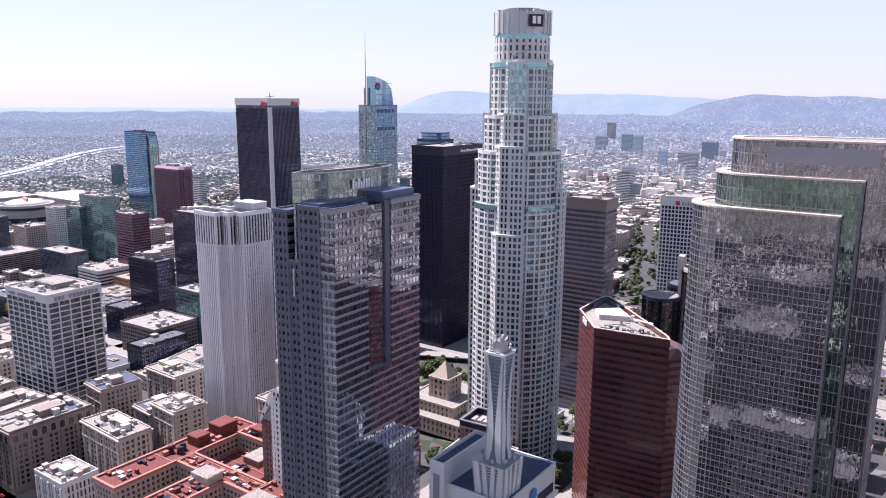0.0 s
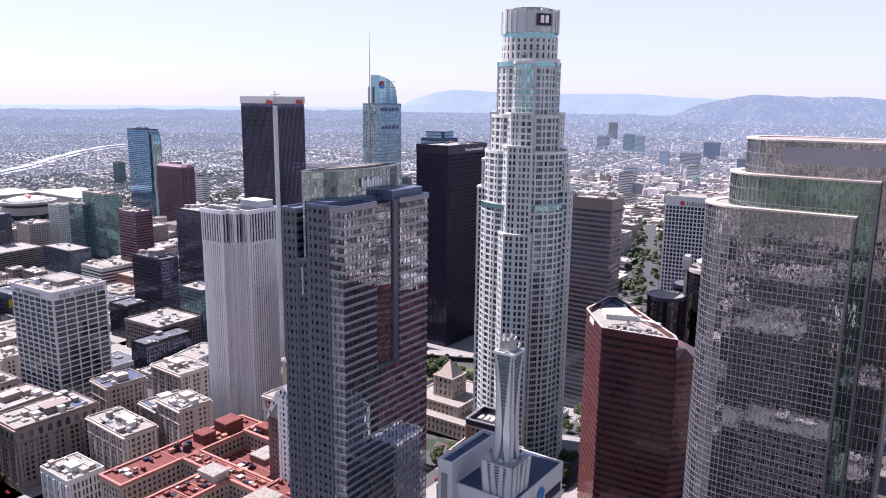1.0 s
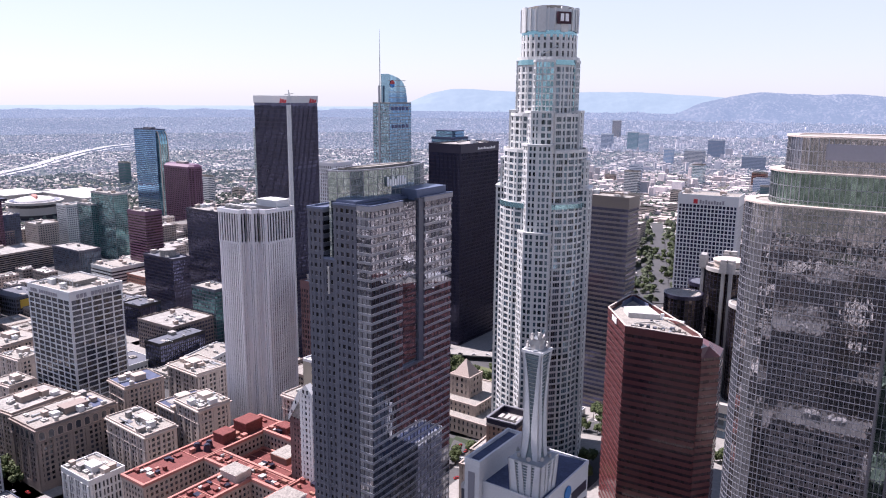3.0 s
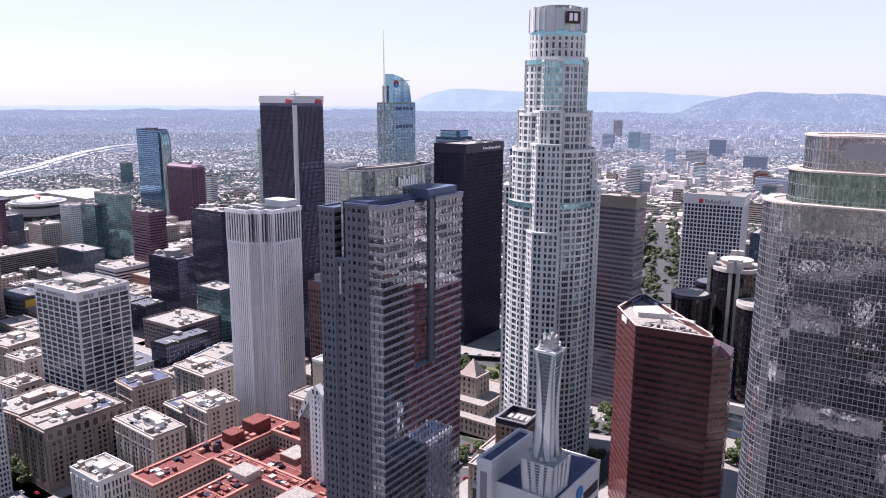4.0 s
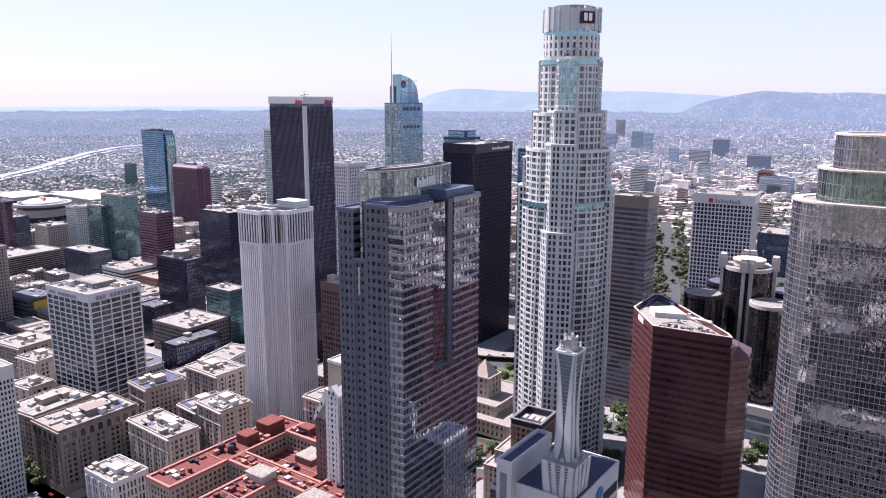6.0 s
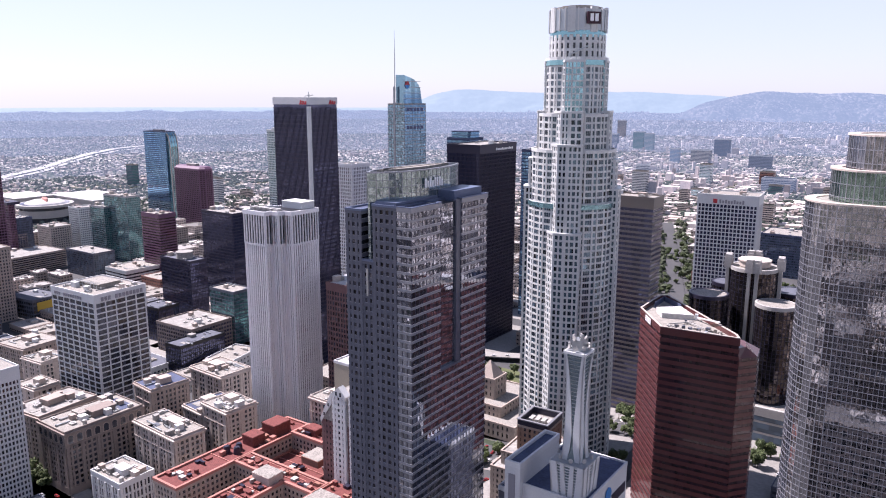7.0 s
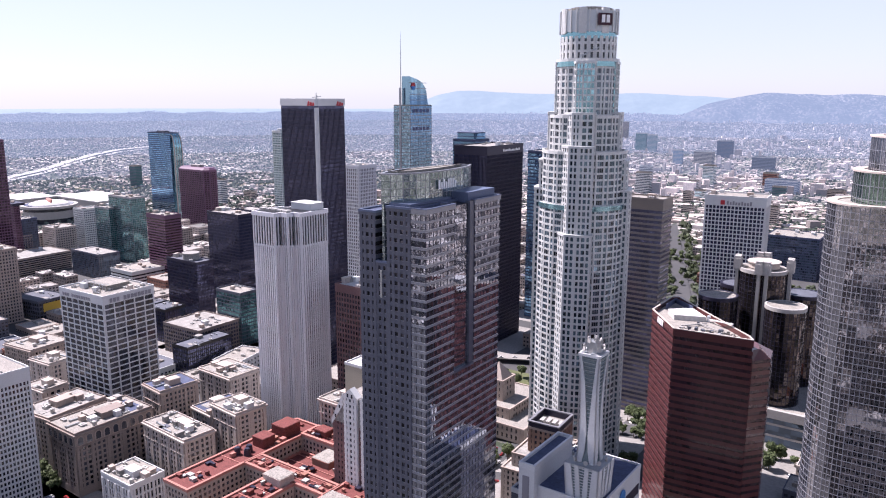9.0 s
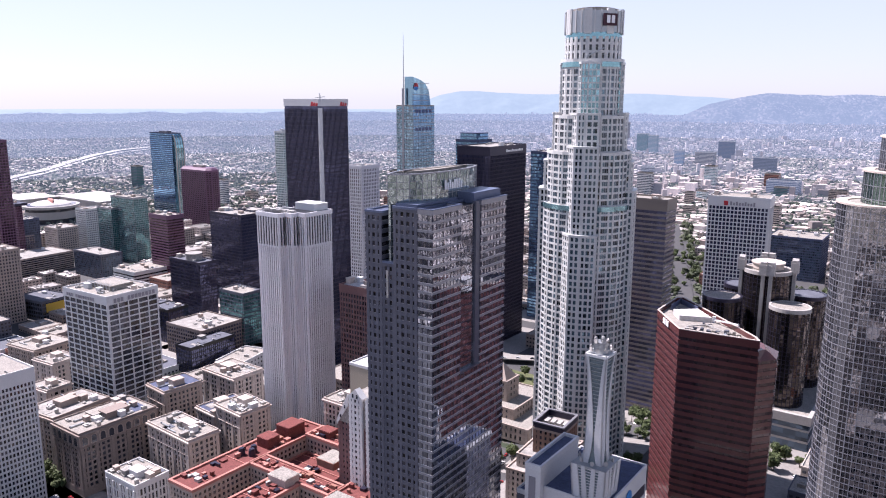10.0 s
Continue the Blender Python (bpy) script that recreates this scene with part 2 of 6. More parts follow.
def patchwork(name, cell, fade, scale, lean=0.0):
    """Far city ground: small lots of trees, asphalt, tan and white roofs by chance, in leafier and paler districts;
    fade dims them and scale sets the painted haze glow.
    """
    m = bpy.data.materials.new(name)
    m.use_nodes = True
    n, l = m.node_tree.nodes, m.node_tree.links
    b = n["Principled BSDF"]
    co, lots, area, wide = n.new("ShaderNodeTexCoord"), n.new("ShaderNodeTexVoronoi"), n.new("ShaderNodeTexNoise"), n.new("ShaderNodeTexNoise")
    lots.inputs["Scale"].default_value = 1.0 / cell
    area.inputs["Scale"].default_value, area.inputs["Detail"].default_value = 1.0 / (cell * 9), 3
    wide.inputs["Scale"].default_value, wide.inputs["Detail"].default_value = 1.0 / (cell * 42), 3
    for t in (lots, area, wide):
        l.new(co.outputs["Object"], t.inputs["Vector"])
    rgb = n.new("ShaderNodeSeparateColor")
    l.new(lots.outputs["Color"], rgb.inputs[0])
    both = n.new("ShaderNodeMath")
    both.operation = "ADD"
    l.new(area.outputs["Fac"], both.inputs[0])
    l.new(wide.outputs["Fac"], both.inputs[1])
    shift = n.new("ShaderNodeMath")
    shift.operation = "MULTIPLY_ADD"
    shift.inputs[1].default_value, shift.inputs[2].default_value = 0.85, -0.85 + lean
    l.new(both.outputs[0], shift.inputs[0])
    mixv = n.new("ShaderNodeMath")
    mixv.operation = "ADD"
    l.new(rgb.outputs["Red"], mixv.inputs[0])
    l.new(shift.outputs[0], mixv.inputs[1])
    ramp = n.new("ShaderNodeValToRGB")
    ramp.color_ramp.interpolation = "CONSTANT"
    stops = ramp.color_ramp.elements
    stops[0].position, stops[0].color = 0.0, (0.04, 0.05, 0.034, 1)
    stops[1].position, stops[1].color = 0.36, (0.085, 0.085, 0.072, 1)
    for at, c in ((0.52, (0.15, 0.14, 0.135)), (0.66, (0.26, 0.225, 0.205)), (0.84, (0.4, 0.36, 0.33)), (0.95, (0.62, 0.57, 0.54))):
        e = stops.new(at)
        e.color = (*c, 1)
    l.new(mixv.outputs[0], ramp.inputs["Fac"])
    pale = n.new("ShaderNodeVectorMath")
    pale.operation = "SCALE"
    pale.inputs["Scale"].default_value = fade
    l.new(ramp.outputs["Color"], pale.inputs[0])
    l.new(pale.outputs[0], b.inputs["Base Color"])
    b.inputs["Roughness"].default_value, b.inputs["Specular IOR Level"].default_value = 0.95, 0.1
    # distance haze painted in as an even glow; nothing here is a lamp
    b.inputs["Emission Color"].default_value = (*HAZE_GLOW, 1)
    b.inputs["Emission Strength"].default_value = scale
    return m


# ---------------------------------------------------------------- mesh tools
class MB:
    """Collects vertices and faces of one mesh."""

    def __init__(self):
        self.v, self.f = [], []

    def quad(self, *p):
        i = len(self.v)
        self.v += [tuple(q) for q in p]
        self.f.append(tuple(range(i, i + len(p))))

    def box(self, x0, y0, z0, x1, y1, z1, taper=0.0):
        i, t = len(self.v), taper
        self.v += [(x0, y0, z0), (x1, y0, z0), (x1, y1, z0), (x0, y1, z0),
                   (x0 + t, y0 + t, z1), (x1 - t, y0 + t, z1), (x1 - t, y1 - t, z1), (x0 + t, y1 - t, z1)]
        self.f += [tuple(i + k for k in q) for q in ((3, 2, 1, 0), (4, 5, 6, 7), (0, 1, 5, 4), (1, 2, 6, 5), (2, 3, 7, 6), (3, 0, 4, 7))]
        return self

    def prism(self, poly, z0, z1, top=None, caps=True):
        i, n = len(self.v), len(poly)
        top = top or poly
        self.v += [(x, y, z0) for x, y in poly] + [(x, y, z1) for x, y in top]
        self.f += [(i + k, i + (k + 1) % n, i + n + (k + 1) % n, i + n + k) for k in range(n)]
        if caps:
            self.f += [tuple(i + n + k for k in range(n)), tuple(i + k for k in reversed(range(n)))]
        return self

    def ring(self, poly, inner, outer, z0, z1):
        i, n = len(self.v), len(poly)
        a, b = offset(poly, inner), offset(poly, outer)
        self.v += [(x, y, z) for q, z in ((b, z0), (b, z1), (a, z1), (a, z0)) for x, y in q]
        for k in range(n):
            j = (k + 1) % n
            for r in range(4):
                s = (r + 1) % 4
                self.f.append((i + r * n + k, i + r * n + j, i + s * n + j, i + s * n + k))
        return self

    def beam(self, a, b, w, d=None):
        """A square bar from a to b."""
        a, b, d = Vector(a), Vector(b), d or w
        u = (b - a).normalized()
        s = u.cross(Vector((0, 0, 1)) if abs(u.z) < 0.95 else Vector((1, 0, 0))).normalized()
        t = s.cross(u)
        i = len(self.v)
        for p in (a, b):
            for e, g in ((-1, -1), (1, -1), (1, 1), (-1, 1)):
                self.v.append(tuple(p + s * (w / 2 * e) + t * (d / 2 * g)))
        self.f += [tuple(i + k for k in q) for q in ((0, 1, 2, 3), (7, 6, 5, 4), (1, 0, 4, 5), (2, 1, 5, 6), (3, 2, 6, 7), (0, 3, 7, 4))]
        return self


def offset(poly, d):
    """The outline moved outwards by d (outline runs anticlockwise)."""
    out, n = [], len(poly)
    for k in range(n):
        a, b, c = poly[k - 1], poly[k], poly[(k + 1) % n]
        u = Vector((b[1] - a[1], a[0] - b[0])).normalized()
        w = Vector((c[1] - b[1], b[0] - c[0])).normalized()
        m = u + w
        q = d / max(0.25, 0.5 * m.length_squared)
        out.append((b[0] + m.x * q, b[1] + m.y * q))
    return out


def rect(x0, y0, x1, y1):
    return [(x0, y0), (x1, y0), (x1, y1), (x0, y1)]


def round_poly(cx, cy, rx, ry, n, turn=0.0):
    return [(cx + rx * math.cos(turn + 2 * math.pi * k / n), cy + ry * math.sin(turn + 2 * math.pi * k / n)) for k in range(n)]


def mesh_of(name, mb, material):
    me = bpy.data.meshes.new(name)
    me.from_pydata(mb.v, [], mb.f)
    me.materials.append(material)
    me.update()
    return me


def part(name, mb, material, parent, label="", at=None, kind=""):
    ob = new(name, mb if isinstance(mb, bpy.types.Mesh) else mesh_of(name, mb, material))
    ob.parent = parent
    if at is not None:
        ob.matrix_basis = at if isinstance(at, Matrix) else Matrix.Translation(at)
    return tagged(ob, label, kind=kind)


def thing(name, x, y, z, rot, label, category, group="", kind=""):
    ob = new(name)
    ob.matrix_basis = pose(x, y, z, 0, 0, rot)
    ob.empty_display_size = 5
    return tagged(ob, label, category, group, kind)


def edges(poly):
    for k in range(len(poly)):
        a, b = Vector(poly[k]), Vector(poly[(k + 1) % len(poly)])
        u = (b - a)
        yield a, u.length, u.normalized(), Vector((u.y, -u.x)).normalized()


def panes(T, poly, z0, z1, fh, bay, gl, tilt=0.006, seed=1, name="glazing"):
    """Window glass, one pane to a bay and storey, each leaning a little its own way, over a dark core."""
    rnd = random.Random(seed)
    mb = MB()
    nf = max(1, round((z1 - z0) / fh))
    h = (z1 - z0) / nf
    for a, ln, u, nrm in edges(poly):
        nb = max(1, round(ln / bay))
        w = ln / nb
        for i in range(nb):
            p, q = a + u * (i * w), a + u * ((i + 1) * w)
            for k in range(nf):
                e = [rnd.uniform(-tilt, tilt) * w for _ in range(3)]
                lo, hi = z0 + k * h, z0 + (k + 1) * h
                c = [p + nrm * (e[0] + e[1]), q + nrm * (e[0] - e[1]), q + nrm * (e[2] - e[1]), p + nrm * (e[2] + e[1])]
                mb.quad((c[0].x, c[0].y, lo), (c[1].x, c[1].y, lo), (c[2].x, c[2].y, hi), (c[3].x, c[3].y, hi))
    part("core", MB().prism(offset(poly, -0.25), z0, z1), M["black"], T)
    return part(name, mb, gl, T, kind="stuff")


def bands(T, poly, z0, z1, fh, h, out, material, name="spandrel", skip=(), joined=False):
    """A band round the building at each storey, each a piece of its own on one mesh; on far buildings they stay joined."""
    nf = max(1, round((z1 - z0) / fh))
    s = (z1 - z0) / nf
    if joined:
        mb = MB()
        for k in range(nf):
            mb.ring(poly, -0.1, out, z0 + k * s, z0 + k * s + h)
        part(name + "_banding", mb, material, T, kind="stuff")
        return
    me = mesh_of(name, MB().ring(poly, -0.1, out, 0, h), material)
    for k in range(nf):
        if k not in skip:
            part(name, me, None, T, at=(0, 0, z0 + k * s))


def piers(T, poly, z0, z1, bay, w, out, material, name="pier", only=None, joined=False):
    """Upright members at each bay, each a piece of its own on one mesh."""
    me, rest = mesh_of(name, MB().box(-w / 2, -out, 0, w / 2, 0.1, z1 - z0), material), MB()
    face = T.matrix_basis.to_3x3()
    for k, (a, ln, u, nrm) in enumerate(edges(poly)):
        if only is not None and k not in only:
            continue
        nb = max(1, round(ln / bay))
        turn = math.atan2(u.y, u.x)
        away = (face @ Vector((nrm.x, nrm.y, 0))).dot(Vector((-0.5, 0.85, 0))) > 0.1 or joined     # the far side of the building
        for i in range(nb + 1):
            d = min(max(i * ln / nb, w / 2), ln - w / 2)
            p = a + u * d
            if away:
                c = [p - u * (w / 2) + nrm * out, p + u * (w / 2) + nrm * out, p + u * (w / 2) - nrm * 0.1, p - u * (w / 2) - nrm * 0.1]
                rest.prism([(q.x, q.y) for q in c], z0, z1)
            else:
                part(name, me, None, T, at=Matrix.Translation((p.x, p.y, z0)) @ Matrix.Rotation(turn, 4, "Z"))
    if rest.v:
        part(name + "_grid", rest, material, T, kind="stuff")


def roof(T, poly, z, material, parapet=1.2, wall=None, thick=0.4, seed=1, clutter=6, unit=None, label=""):
    """Roof deck inside a parapet, with plant boxes, ducts and vents on it."""
    part("roof_deck", MB().prism(offset(poly, -thick + 0.02), z - 0.6, z), material, T, label)
    part("parapet", MB().ring(poly, -thick, 0.12, z - 0.6, z + parapet), wall or material, T)
    xs, ys = [p[0] for p in poly], [p[1] for p in poly]
    rnd = random.Random(seed)
    cx, cy, sx, sy = (min(xs) + max(xs)) / 2, (min(ys) + max(ys)) / 2, (max(xs) - min(xs)) * 0.42, (max(ys) - min(ys)) * 0.42
    for k in range(clutter):
        x, y = cx + rnd.uniform(-sx, sx), cy + rnd.uniform(-sy, sy)
        roof_piece(T, x, y, z, rnd, unit)


def roof_piece(T, x, y, z, rnd, unit=None):
    """One piece of roof plant: a box unit, a cooling fan housing, a long duct, a stair hut, or a row of vents."""
    kind = rnd.random()
    mb = MB()
    if kind < 0.4:
        w, d, h = rnd.uniform(1.5, 4.5), rnd.uniform(1.5, 4), rnd.uniform(0.9, 2.4)
        mb.box(x - w / 2, y - d / 2, z, x + w / 2, y + d / 2, z + h).box(x - w / 2 - 0.1, y - d / 2 - 0.1, z + h, x + w / 2 + 0.1, y + d / 2 + 0.1, z + h + 0.15)
        mb.prism(round_poly(x, y, 0.3 * min(w, d), 0.3 * min(w, d), 10), z + h + 0.15, z + h + 0.6)
        part("roof_unit", mb, unit or M["unit"], T)
    elif kind < 0.6:
        ln, turn = rnd.uniform(5, 12), rnd.random() < 0.5
        w, d = (ln, 0.9) if turn else (0.9, ln)
        mb.box(x - w / 2, y - d / 2, z + 0.3, x + w / 2, y + d / 2, z + 1.1)
        mb.box(x - w / 2, y - d / 2, z, x - w / 2 + 0.8, y - d / 2 + 0.8, z + 1.6)
        part("duct", mb, M["steel"], T)
    elif kind < 0.78:
        w, d, h = rnd.uniform(3, 6), rnd.uniform(3, 6), rnd.uniform(2.4, 4)
        mb.box(x - w / 2, y - d / 2, z, x + w / 2, y + d / 2, z + h).box(x - w / 2 - 0.25, y - d / 2 - 0.25, z + h, x + w / 2 + 0.25, y + d / 2 + 0.25, z + h + 0.3)
        part("stair_hut", mb, M[rnd.choice(["cream", "beige", "roof_grey", "white_paint"])], T)
    elif kind < 0.9:
        w, d = rnd.uniform(4, 9), rnd.uniform(3, 7)
        mb.box(x - w / 2, y - d / 2, z, x + w / 2, y + d / 2, z + 0.25)
        part("roof_patch", mb, M[rnd.choice(["roof_grey", "roof_dark", "roof_grey"])], T)
    else:
        for k in range(3):
            mb.prism(round_poly(x + 1.5 * k, y, 0.45, 0.45, 8), z, z + 1.2, round_poly(x + 1.5 * k, y, 0.35, 0.35, 8))
        part("vent_bank", mb, M["unit"], T)


def house(T, poly, z0, z1, fh, bay, band, pier, bd, pd, wall, gl, rf, top=2.0, seed=1, clutter=6, parapet=1.2, tilt=0.006, pane=None, pierwall=None, joined=False):
    """Glass, storey bands, piers, solid top and roof of an upright building."""
    panes(T, poly, z0, z1 - top, fh, pane or bay, gl, tilt, seed)
    if band:
        bands(T, poly, z0, z1 - top, fh, band, bd, wall, joined=joined)
    if pier:
        piers(T, poly, z0, z1 - top, bay, pier, pd, pierwall or wall, joined=joined)
    part("top_wall", MB().ring(poly, -0.3, max(bd, pd) + 0.05, z1 - top, z1 - 0.61), wall, T)
    roof(T, offset(poly, max(bd, pd)), z1, rf, parapet, wall, seed=seed, clutter=clutter)


def bars(T, n, w, h, at, material, name="sign_bar", low=0.72, tall=()):
    """Lettering that stays unread: upright bars of the letters' size."""
    m = at if isinstance(at, Matrix) else Matrix.Translation(at)
    for k in range(n):
        x = -w / 2 + (k + 0.5) * w / n
        part(name, MB().box(-0.34 * w / n, -0.3, 0, 0.34 * w / n, 0, h if k in tall or not tall else h * low), material, T, at=m @ Matrix.Translation((x, 0, 0)))


def ground_z(x, y):
    """Bunker Hill stands about 18 m over the flat; far off, the plain climbs to the hills."""
    s = lambda v: max(0, min(1, v)) ** 2 * (3 - 2 * max(0, min(1, v)))
    hill = 18 * s((x + 330) / 150) * s((620 - y) / 160)
    r = math.hypot(x, y)
    return hill + 195 * max(0, (r - 2300) / 2600) ** 1.45


# ---------------------------------------------------------------- ground
gm, NR, NA = MB(), 64, 180
rads = [0] + [25 * 1.0 * (4780 / 25) ** (k / (NR - 1)) for k in range(NR)]
for r in rads:
    for a in range(NA):
        x, y = r * math.cos(2 * math.pi * a / NA), r * math.sin(2 * math.pi * a / NA)
        gm.v.append((x, y, ground_z(x, y)))
for i in range(NR):
    for a in range(NA):
        b = (a + 1) % NA
        gm.f.append((i * NA + a, (i + 1) * NA + a, (i + 1) * NA + b, i * NA + b))
ground = new("ground", mesh_of("ground", gm, patchwork("city_ground", 13, 1.0, 0.0)))
tagged(ground, "grey asphalt streets and dusty lots of a city plain", "ground", kind="structure")

rm = MB()
for i in range(71):
    for j in range(71):
        x, y = -1300 + 26 * i, -760 + 30 * j
        rm.v.append((x, y, ground_z(x, y) + 0.25))
for i in range(70):
    for j in range(70):
        o = i * 71 + j
        rm.f.append((o, o + 71, o + 72, o + 1))
tagged(new("road_downtown", mesh_of("road_downtown", rm, M["asphalt"])), "dark asphalt streets between the downtown blocks", "road", kind="structure")


# ---------------------------------------------------------------- the round white tower with its crown
def groups(T, poly, z0, z1, material):
    """Wide windows of three lights and single windows by turns: stout piers, thin bars between the lights."""
    stout = mesh_of("pier", MB().box(-0.62, -0.36, 0, 0.62, 0.1, z1 - z0), material)
    thin = mesh_of("window_bar", MB().box(-0.11, -0.16, 0, 0.11, 0.1, z1 - z0), M["mullion"])
    for a, ln, u, nrm in edges(poly):
        turn = Matrix.Rotation(math.atan2(u.y, u.x), 4, "Z")
        for f, me, nm in ((0.0, stout, "pier"), (0.64, stout, "pier"), (0.24, thin, "window_bar"), (0.42, thin, "window_bar")):
            p = a + u * (f * ln)
            if nrm.dot(Vector((-0.5, 0.85))) < 0.35:
                part(nm, me, None, T, at=Matrix.Translation((p.x, p.y, z0)) @ turn)


def crown_tower():
    T = thing("office_tower", -242, 428, 4, 0, "white granite and aqua glass round skyscraper with a stepped crown", "skyscraper")
    W, B = M["white_stone"], G["crown"]
    tiers = [(28.2, 0, 186, 20), (26.4, 186, 219, 20), (22.6, 219, 241, 20), (18.8, 241, 275, 20)]
    for r, z0, z1, n in tiers:
        poly = round_poly(0, 0, r, r, n, 0.1)
        panes(T, poly, z0, z1 - 1.2, 4.0, 3.0, B, seed=int(r))
        bands(T, poly, z0, z1 - 1.2, 4.0, 1.25, 0.28, W)
        groups(T, poly, z0, z1 - 1.2, W)
        part("top_wall", MB().ring(poly, -0.3, 0.7, z1 - 1.2, z1 + 0.8), W, T)
        part("terrace", MB().prism(offset(poly, -0.3), z1 - 0.6, z1), M["roof_white"], T)
    for z, r, n in ((183.5, 28.3, 20), (271, 18.9, 20)):
        part("glass_band", MB().ring(round_poly(0, 0, r, r, n, 0.1), 0.55, 0.72, z, z + 3.0), G["aqua"], T, "aqua glass band under a setback")
    # four square bays that stand out of the round body, with aqua glass in their upper storeys
    for k in range(4):
        turn = radians(-71 + 90 * k)
        c, s = math.cos(turn), math.sin(turn)

        def bay(r, w):
            flat = [(r - 9, -w / 2), (r, -w / 2), (r + 0.9, -w / 4), (r + 1.2, 0), (r + 0.9, w / 4), (r, w / 2), (r - 9, w / 2)]
            if k == 0:                                        # this bay stands further out and has one splayed corner
                r = r + (3 if r > 20 else 1.8)
                flat = [(r - 13, -w / 2 - 2), (r - 7, -w / 2 - 2), (r, -w / 2 + 2.7), (r + 0.9, 0), (r, w / 2), (r - 9, w / 2)]
            return [(x * c - y * s, x * s + y * c) for x, y in flat]
        for r, w, z0, z1, gl, bh in ((29.6, 19, 0, 168 + 26 * (k % 2), B, 1.35), (27.0, 17.5, 168, 222 - 10 * (k % 2), B, 1.35), (22.2, 16.0, 210, 242, B, 1.3), (18.5, 14.0, 238, 272.5, G["aqua"], 0.9)):
            poly = bay(r, w)
            panes(T, poly, z0, z1, 4.0, 2.4, gl, seed=60 + k, name="bay_glazing")
            bands(T, poly, z0, z1, 4.0, bh, 0.26, W, "bay_spandrel", joined=k in (1, 2))
            piers(T, poly, z0, z1, 3.3 if bh > 1 else 2.4, 1.1 if bh > 1 else 0.45, 0.32, W, "bay_pier", joined=k in (1, 2))
            part("bay_top", MB().prism(offset(poly, 0.6), z1, z1 + 1.4), W, T)
    # crown
    drum = round_poly(0, 0, 17.0, 17.0, 28)
    panes(T, drum, 274.5, 289, 4.8, 3.6, G["dark"], seed=9)
    bands(T, drum, 274.5, 289, 4.8, 1.5, 0.4, W)
    piers(T, drum, 274.5, 289, 3.6, 1.15, 0.5, W)
    part("glass_band", MB().ring(drum, -0.2, 0.3, 287.5, 291.5), G["aqua"], T, "aqua glass band")
    part("crown_drum", MB().ring(drum, -2.0, 0.8, 291.5, 304.0), M["steel"], T)
    fin = mesh_of("crown_fin", MB().box(-0.35, -0.5, 0, 0.35, 0.4, 13.6), M["white_stone"])
    for k in range(28):
        q = 2 * math.pi * k / 28
        part("crown_fin", fin, None, T, at=Matrix.Translation((17.7 * math.cos(q), 17.7 * math.sin(q), 291)) @ Matrix.Rotation(q + math.pi / 2, 4, "Z"))
    for q in (-2.2, -1.35, -0.55, 0.3, 1.2, 2.2, 3.1):
        box = MB()
        a = [q - 0.13 + 0.26 * k / 5 for k in range(6)]
        box.prism([(18.1 * math.cos(t), 18.1 * math.sin(t)) for t in a] + [(16 * math.cos(t), 16 * math.sin(t)) for t in reversed(a)], 290.5, 305.4)
        part("crown_panel", box, M["white_stone"], T)
    part("crown_roof", MB().prism(round_poly(0, 0, 15, 15, 28), 303, 305.6).prism(round_poly(0, 0, 11.5, 11.5, 24), 305.6, 306.5), M["roof_white"], T)
    # sign
    q = -0.62
    S = part("sign", MB().box(-4.6, -0.5, -3.5, 4.6, 0.3, 3.5), M["sign_maroon"], T, "dark maroon sign panel",
             at=Matrix.Translation((19.0 * math.cos(q), 19.0 * math.sin(q), 298.5)) @ Matrix.Rotation(q + math.pi / 2, 4, "Z"))
    bars(S, 2, 6.4, 4.4, pose(0, -0.55, -2.0), M["sign_white"])
    # davit crane lying on the upper terrace
    part("roof_crane", MB().beam((4, -18, 277), (14, -15, 282), 0.7).beam((4, -18, 275), (4, -18, 278), 1.6), M["steel"], T)


# ---------------------------------------------------------------- the granite tower with a glass prow on top
def punched(T, poly, z0, z1, fh, bay, sides, gap=(0.26, 0.78), tall=(0.3, 0.84)):
    """Granite wall with one small window to a bay and storey: piers, bands under and over, and a pale sill."""
    panes(T, poly, z0, z1, fh, bay, G["tower"], seed=21)
    bands(T, poly, z0, z1, fh, fh * (tall[0] + 1 - tall[1]), 0.3, M["grey_granite"])
    piers(T, poly, z0, z1, bay, bay * (1 - gap[1] + gap[0]), 0.36, M["grey_granite"], only=sides)
    bands(T, poly, z0 + fh * (tall[0] + 1 - tall[1]), z1 + fh * (tall[0] + 1 - tall[1]), fh, 0.22, 0.2, M["light_granite"], "sill", joined=True)


